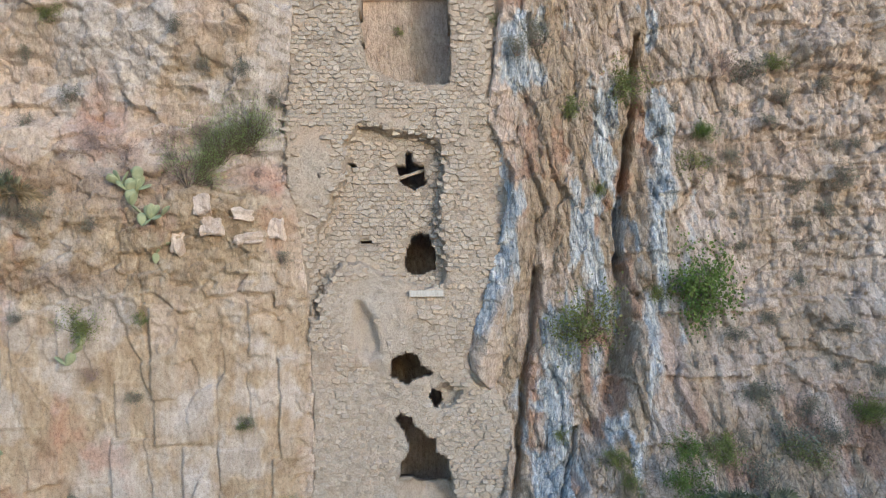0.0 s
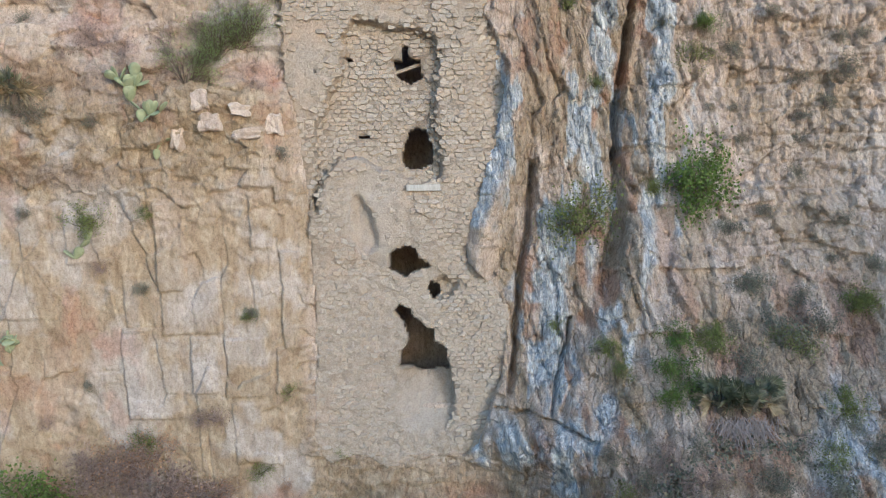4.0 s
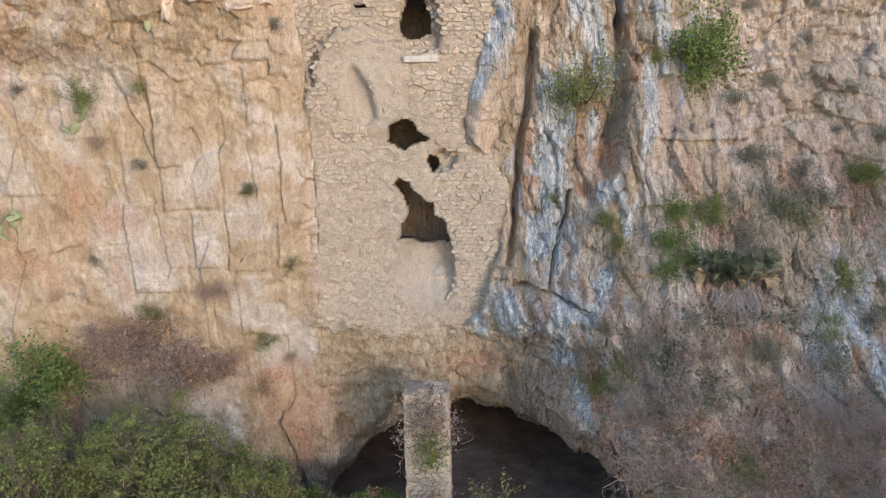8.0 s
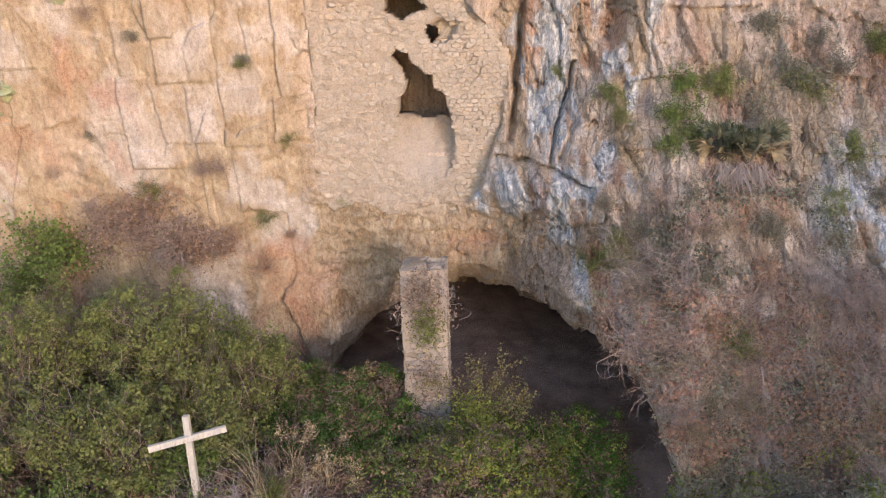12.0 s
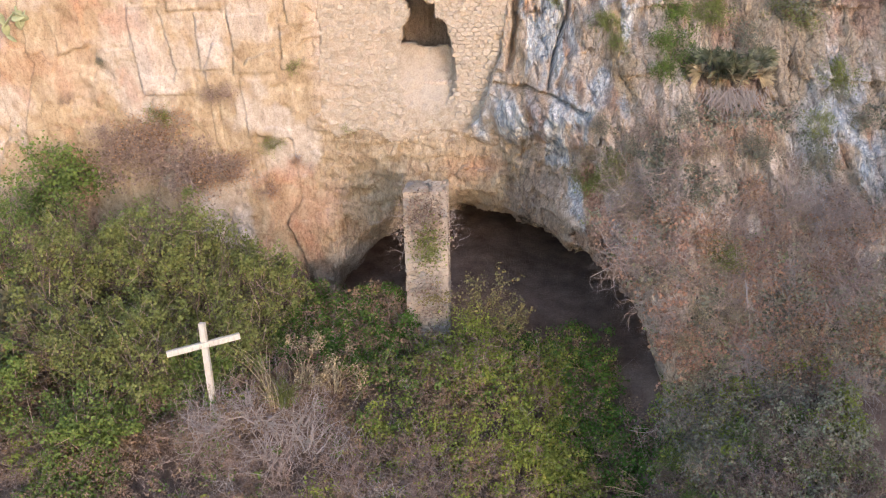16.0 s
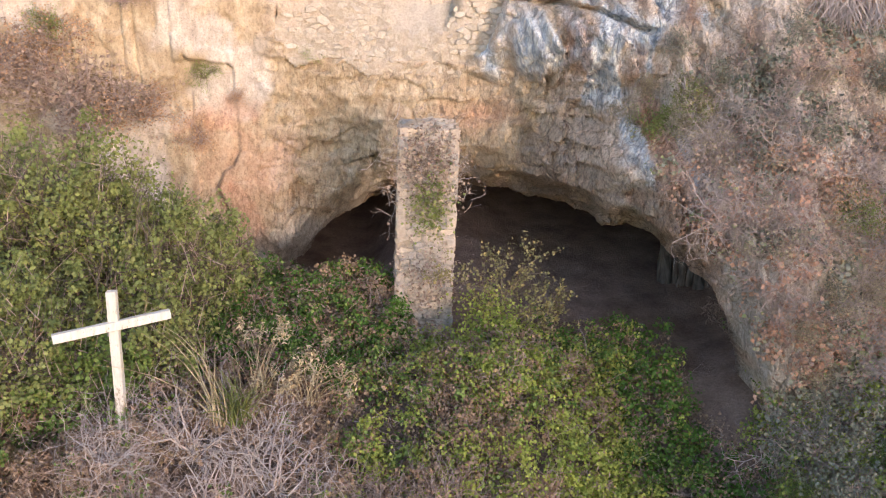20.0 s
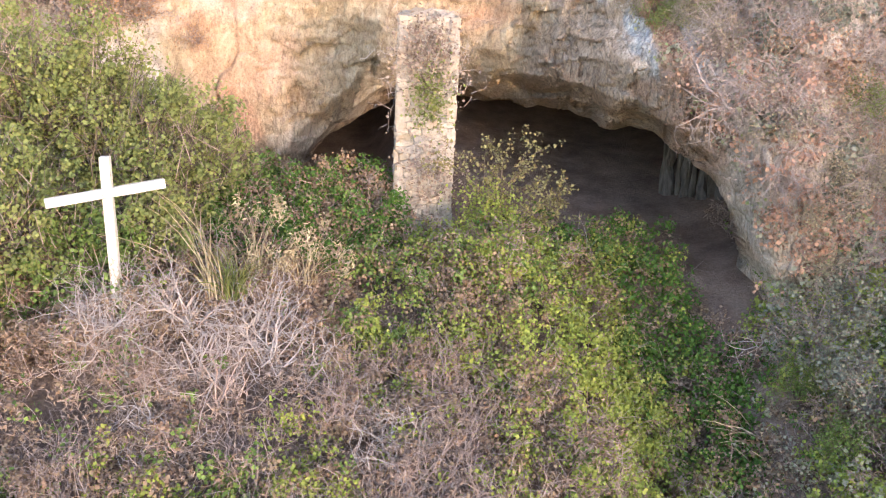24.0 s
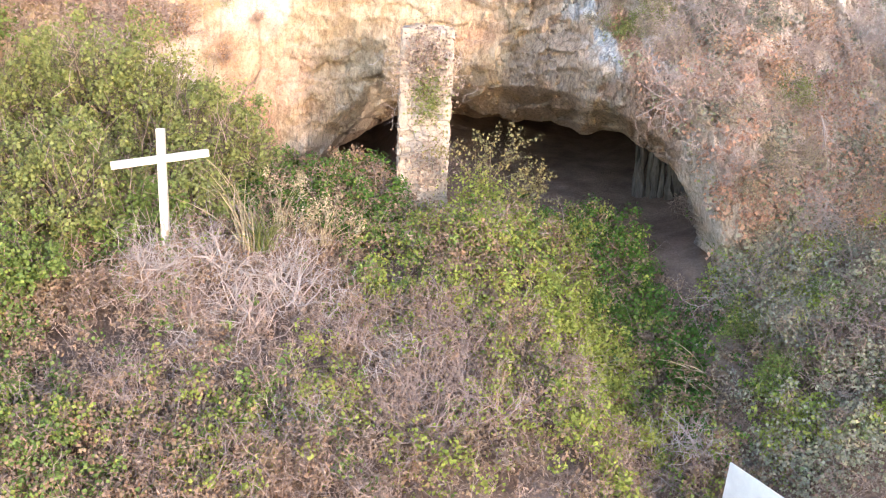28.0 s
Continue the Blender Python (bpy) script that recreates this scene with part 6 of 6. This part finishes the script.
for i, (x, z, w, h, d) in enumerate(((-3.95, 12.50, 0.46, 0.40, 0.55), (-4.15, 12.95, 0.36, 0.44, 0.4), (-3.3, 12.75, 0.5, 0.28, 0.5), (-2.65, 12.5, 0.40, 0.52, 0.5), (-3.2, 12.2, 0.62, 0.26, 0.4), (-4.75, 12.2, 0.26, 0.56, 0.4))):
    rock_block(i + 3, x, z, w, h, d)


# ---- flowstone columns inside the right end of the cave ----
def flowstone(seed, x, y, z0, z1, r0):
    ob = thing("flowstone_column", (x, y, z0), "grey flowstone column against the cave wall", "rock", "flowstone columns in the cave")
    bm = bmesh.new()
    bmesh.ops.create_cone(bm, cap_ends=True, segments=11, radius1=r0 * 1.3, radius2=r0, depth=z1 - z0)
    bmesh.ops.subdivide_edges(bm, edges=[e for e in bm.edges if abs((e.verts[0].co - e.verts[1].co).z) > 0.2], cuts=9)
    for v in bm.verts:
        n_ = noise.noise(Vector((v.co.x * 9, v.co.y * 9, v.co.z * 2.6 + seed)))
        v.co.x *= 1 + 0.9 * n_
        v.co.y *= 1 + 0.9 * n_
        v.co.z += (z1 - z0) / 2
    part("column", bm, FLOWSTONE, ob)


for i, (x, y, r0) in enumerate(((6.15, 1.0, 0.05), (6.25, 0.9, 0.09), (6.42, 0.75, 0.05), (6.52, 0.6, 0.08), (6.66, 0.5, 0.05), (6.8, 0.3, 0.10), (6.95, 0.2, 0.06), (7.1, 0.0, 0.09))):
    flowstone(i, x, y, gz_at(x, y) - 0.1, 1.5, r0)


# ---- pieces: stones of the masonry ----
def voronoi_stones(rng, x0, x1, z0, z1, sx, sz):
    """Irregular rubble: the cells of jittered points, as (centre, corners)."""
    nx_, nz_ = int((x1 - x0) / sx), int((z1 - z0) / sz)
    pts = {}
    for i in range(nx_):
        for j in range(nz_):
            if rng.uniform() < 0.12:
                continue
            pts[i, j] = np.array([x0 + (i + 0.5 * (j % 2) + rng.uniform(0.16, 0.84)) * sx, z0 + (j + rng.uniform(0.34, 0.66)) * sz])
    squash = sx / sz
    for (i, j), p in pts.items():
        poly = [(p[0] + a * 1.3 * sx, p[1] + b_ * 1.3 * sz) for a, b_ in ((-1, -1), (1, -1), (1, 1), (-1, 1))]
        for a in range(-2, 3):
            for b_ in range(-2, 3):
                q = pts.get((i + a, j + b_))
                if q is None or (a == 0 and b_ == 0):
                    continue
                n_ = np.array([(q[0] - p[0]) / squash, (q[1] - p[1]) * squash])
                lim = n_ @ ((p + q) / 2)
                out = []
                for k in range(len(poly)):
                    A, B = poly[k - 1], poly[k]
                    da, db = n_[0] * A[0] + n_[1] * A[1] - lim, n_[0] * B[0] + n_[1] * B[1] - lim
                    if (da <= 0) != (db <= 0):
                        s = da / (da - db)
                        out.append((A[0] + s * (B[0] - A[0]), A[1] + s * (B[1] - A[1])))
                    if db <= 0:
                        out.append(B)
                poly = out
                if len(poly) < 3:
                    break
            if len(poly) < 3:
                break
        if len(poly) >= 3:
            c = np.mean(poly, 0)
            yield c, np.array(poly)


def rubble_stone(rng, poly, centre):
    """A block on the given outline, its face bulging and uneven."""
    poly = np.stack([poly, (poly + np.roll(poly, -1, 0)) / 2], 1).reshape(-1, 2)
    n = len(poly)
    o = (poly - centre) * rng.uniform(0.93, 1.05, (n, 1))
    rim, ins = o * rng.uniform(0.93, 1.02), o * rng.uniform(0.80, 0.90) + rng.normal(size=2) * 0.006
    t = rng.normal(size=2) * 0.12
    face = lambda q, base: np.stack([q[:, 0], base + q @ t, q[:, 1]], 1)
    vs = np.concatenate([face(rim, 0.0) + [0, 0.12, 0], face(rim, 0.0) + rng.uniform(-0.008, 0.012, (n, 1)) * [0, 1, 0], face(ins, -0.024) + rng.uniform(-0.01, 0.01, (n, 1)) * [0, 1, 0], np.array([[0, -0.027, 0]])])
    fs = []
    for i in range(n):
        j = (i + 1) % n
        fs += [(i, j, n + j, n + i), (n + i, n + j, 2 * n + j, 2 * n + i), (2 * n + i, 2 * n + j, 3 * n)]
    return vs, fs


rng = np.random.default_rng(8)
singles, rest_v, rest_f, off = 0, [], [], 0
for c, poly in voronoi_stones(rng, -2.6, 3.0, 4.3, 18.3, 0.165, 0.10):
    i, j = int(round((c[1] - 4.0) / DX)), int(round((c[0] + 2.8) / DX))
    if not (2 <= i < len(wz) - 3 and 2 <= j < len(wx) - 3):
        continue
    pi = np.clip(np.round((poly[:, 1] - 4.0) / DX).astype(int), 0, len(wz) - 1)
    pj = np.clip(np.round((poly[:, 0] + 2.8) / DX).astype(int), 0, len(wx) - 1)
    if not solid[i, j] or solid[pi, pj].mean() < 0.75:
        continue
    p = plaster[i, j]
    if p > 0.2 and rng.uniform() < min(0.93, p * 1.4):
        continue
    if srec[i, j] or nic[i, j] or (chu[i, j] and rng.uniform() < 0.84) or rng.uniform() < 0.06:
        continue
    if c[1] < 9.7 and c[0] < 1.2 and rng.uniform() < 0.30:
        continue
    if rng.uniform() < (5.0 - c[1]) * 0.7:
        continue
    y = front[i, j]
    if np.abs(front[pi, pj] - y).max() > 0.45:
        continue
    vs, fs = rubble_stone(rng, poly, c)
    low_wall = step(10.2, 9.4, c[1]) * step(1.6, 1.0, c[0])
    at = np.array([c[0], y + 0.012 * low_wall - rng.uniform(-0.03, 0.035) * (1 - 0.5 * low_wall), c[1]])
    if singles < 300 and 10.0 < c[1] < 14.9 and -1.9 < c[0] < 2.2:
        ob = mesh_object("stone", vs, fs, STONE, wall)
        ob.location = at
        singles += 1
    else:
        rest_v.append(vs + at)
        rest_f += [tuple(a + off for a in f) for f in fs]
        off += len(vs)
rubble = mesh_object("rubble_stones", np.concatenate(rest_v), rest_f, STONE_JOINED, wall, "irregular pale limestone rubble")
rubble["kind"] = "stuff"

# timbers and lintels in the wall
beam("plank", (0.04, wall_plane(13.7) + 0.50, 13.72), (0.86, wall_plane(13.9) + 0.62, 14.0), 0.08, 0.07, WOOD, wall, "grey weathered plank across the hole")
beam("lintel", (-0.86, wall_plane(12.3) + 0.52, 12.30), (-0.44, wall_plane(12.3) + 0.52, 12.30), 0.045, 0.16, PAINT, wall, "pale stone lintel over a slot")
beam("ledge", (0.36, wall_plane(11.0) - 0.09, 10.98), (1.16, wall_plane(11.0) - 0.09, 10.98), 0.15, 0.12, PAINT, wall, "white plaster ledge under the window")


# ---- the pillar in front of the cave ----
PX0, PX1, PY0, PY1 = 0.26, 1.30, -2.55, -1.5
pillar = thing("stone_pillar", (0.78, -2.0, gz_at(0.78, -2.4)), "tall square rubble-stone pillar standing in the cave mouth", "pillar")
pz = gz_at(0.78, -2.4)
bm = bmesh.new()
bmesh.ops.create_cube(bm, size=1.0)
bmesh.ops.scale(bm, vec=(PX1 - PX0 - 0.06, PY1 - PY0 - 0.06, 4.6), verts=bm.verts)
bmesh.ops.subdivide_edges(bm, edges=bm.edges[:], cuts=9, use_grid_fill=True)
for v in bm.verts:
    v.co += Vector((noise.noise(v.co * 3), noise.noise(v.co * 3 + Vector((9, 0, 0))), 0.6 * noise.noise(v.co * 2))) * 0.045
    if v.co.z > 2.2:
        v.co.z += 0.16 * noise.noise(v.co * 2.6 + Vector((3, 1, 0))) - 0.04
bm.transform(Matrix.Translation((0, 0, 3.62 - pz - 2.3)))
part("core", bm, MORTAR, pillar, "crumbling lime mortar")
for face in range(3):
    lo, hi = ((PX0, PX1), (PY0, PY1), (PY0, PY1))[face]
    for c, poly in voronoi_stones(rng, lo - 0.1, hi + 0.14, (-1.0, 0.4, 0.4)[face], 3.62, 0.17, 0.11):
        poly = np.clip(poly, [lo, -2], [hi, 3.6])
        c = poly.mean(0)
        if np.ptp(poly[:, 0]) < 0.06 or np.ptp(poly[:, 1]) < 0.05 or rng.uniform() < 0.1:
            continue
        vs, fs = rubble_stone(rng, poly, c)
        if face == 1:
            vs[:, 0] *= -1
        a, z = c
        ob = mesh_object("stone", vs, fs, PILLAR_STONE, pillar)
        pos = ((a, PY0 + 0.045, z), (PX0 + 0.045, a, z), (PX1 - 0.045, a, z))[face]
        ob.matrix_basis = Matrix.Translation(Vector(pos) - Vector((0.78, -2.0, pz))) @ Matrix.Rotation((0, -math.pi / 2, math.pi / 2)[face], 4, "Z")


for k in range(26):
    a, d = rng.uniform(PX0 + 0.1, PX1 - 0.1), rng.uniform(PY0 + 0.1, PY1 - 0.1)
    ang = np.sort(rng.uniform(0, 6.28, 6))
    poly = np.stack([np.cos(ang), np.sin(ang)], 1) * rng.uniform(0.08, 0.16)
    vs, fs = rubble_stone(rng, poly, poly.mean(0))
    ob = mesh_object("stone", vs, fs, PILLAR_STONE, pillar)
    ob.matrix_basis = Matrix.Translation(Vector((a, d, 3.60 + rng.uniform(-0.02, 0.05))) - Vector((0.78, -2.0, pz))) @ Matrix.Rotation(-math.pi / 2 + rng.uniform(-0.2, 0.2), 4, "X")


def creeper(name, x, y, z, rx, rz, n, material, label, seed, twig=0):
    r = np.random.default_rng(seed)
    ob = thing(name, (x, y, z), label, "creeper", "creepers on the pillar")
    if n:
        leaves("foliage", np.stack([r.normal(0, rx, n), -np.abs(r.normal(0, 0.06, n)), r.normal(0, rz, n)], 1), 0.05, material, ob, r)
    out = []
    for i in range(max(8, twig)):
        grow(r, (r.normal(0, rx), 0.03, r.normal(0, rz)), (r.normal() * 0.6, -0.5, 0.6), 0.3, 0.007, 1, 2, 0.8, 0.3, out, [])
    tubes("stemwork", out, TWIG_PALE if twig else TWIG, ob)


creeper("ivy_patch", 0.85, PY0 - 0.05, 2.3, 0.18, 0.28, 700, LEAF_OLIVE, "green creeper spreading over the pillar", 1)
creeper("dry_creeper", 0.75, PY0 - 0.05, 3.0, 0.3, 0.34, 1100, LEAF_DRY, "dry leafless creeper on the pillar", 2, 20)
creeper("dry_creeper", 0.85, PY0 - 0.08, 0.95, 0.26, 0.35, 500, LEAF_DRY, "dry brown bush at the foot of the pillar", 3, 30)
creeper("dry_creeper", 0.22, PY0 + 0.2, 2.4, 0.06, 0.5, 40, LEAF_DRY, "bare twigs growing from the side of the pillar", 4, 16)
creeper("dry_creeper", 1.36, PY0 + 0.2, 2.7, 0.06, 0.35, 60, LEAF_DRY, "bare twigs growing from the side of the pillar", 5, 16)
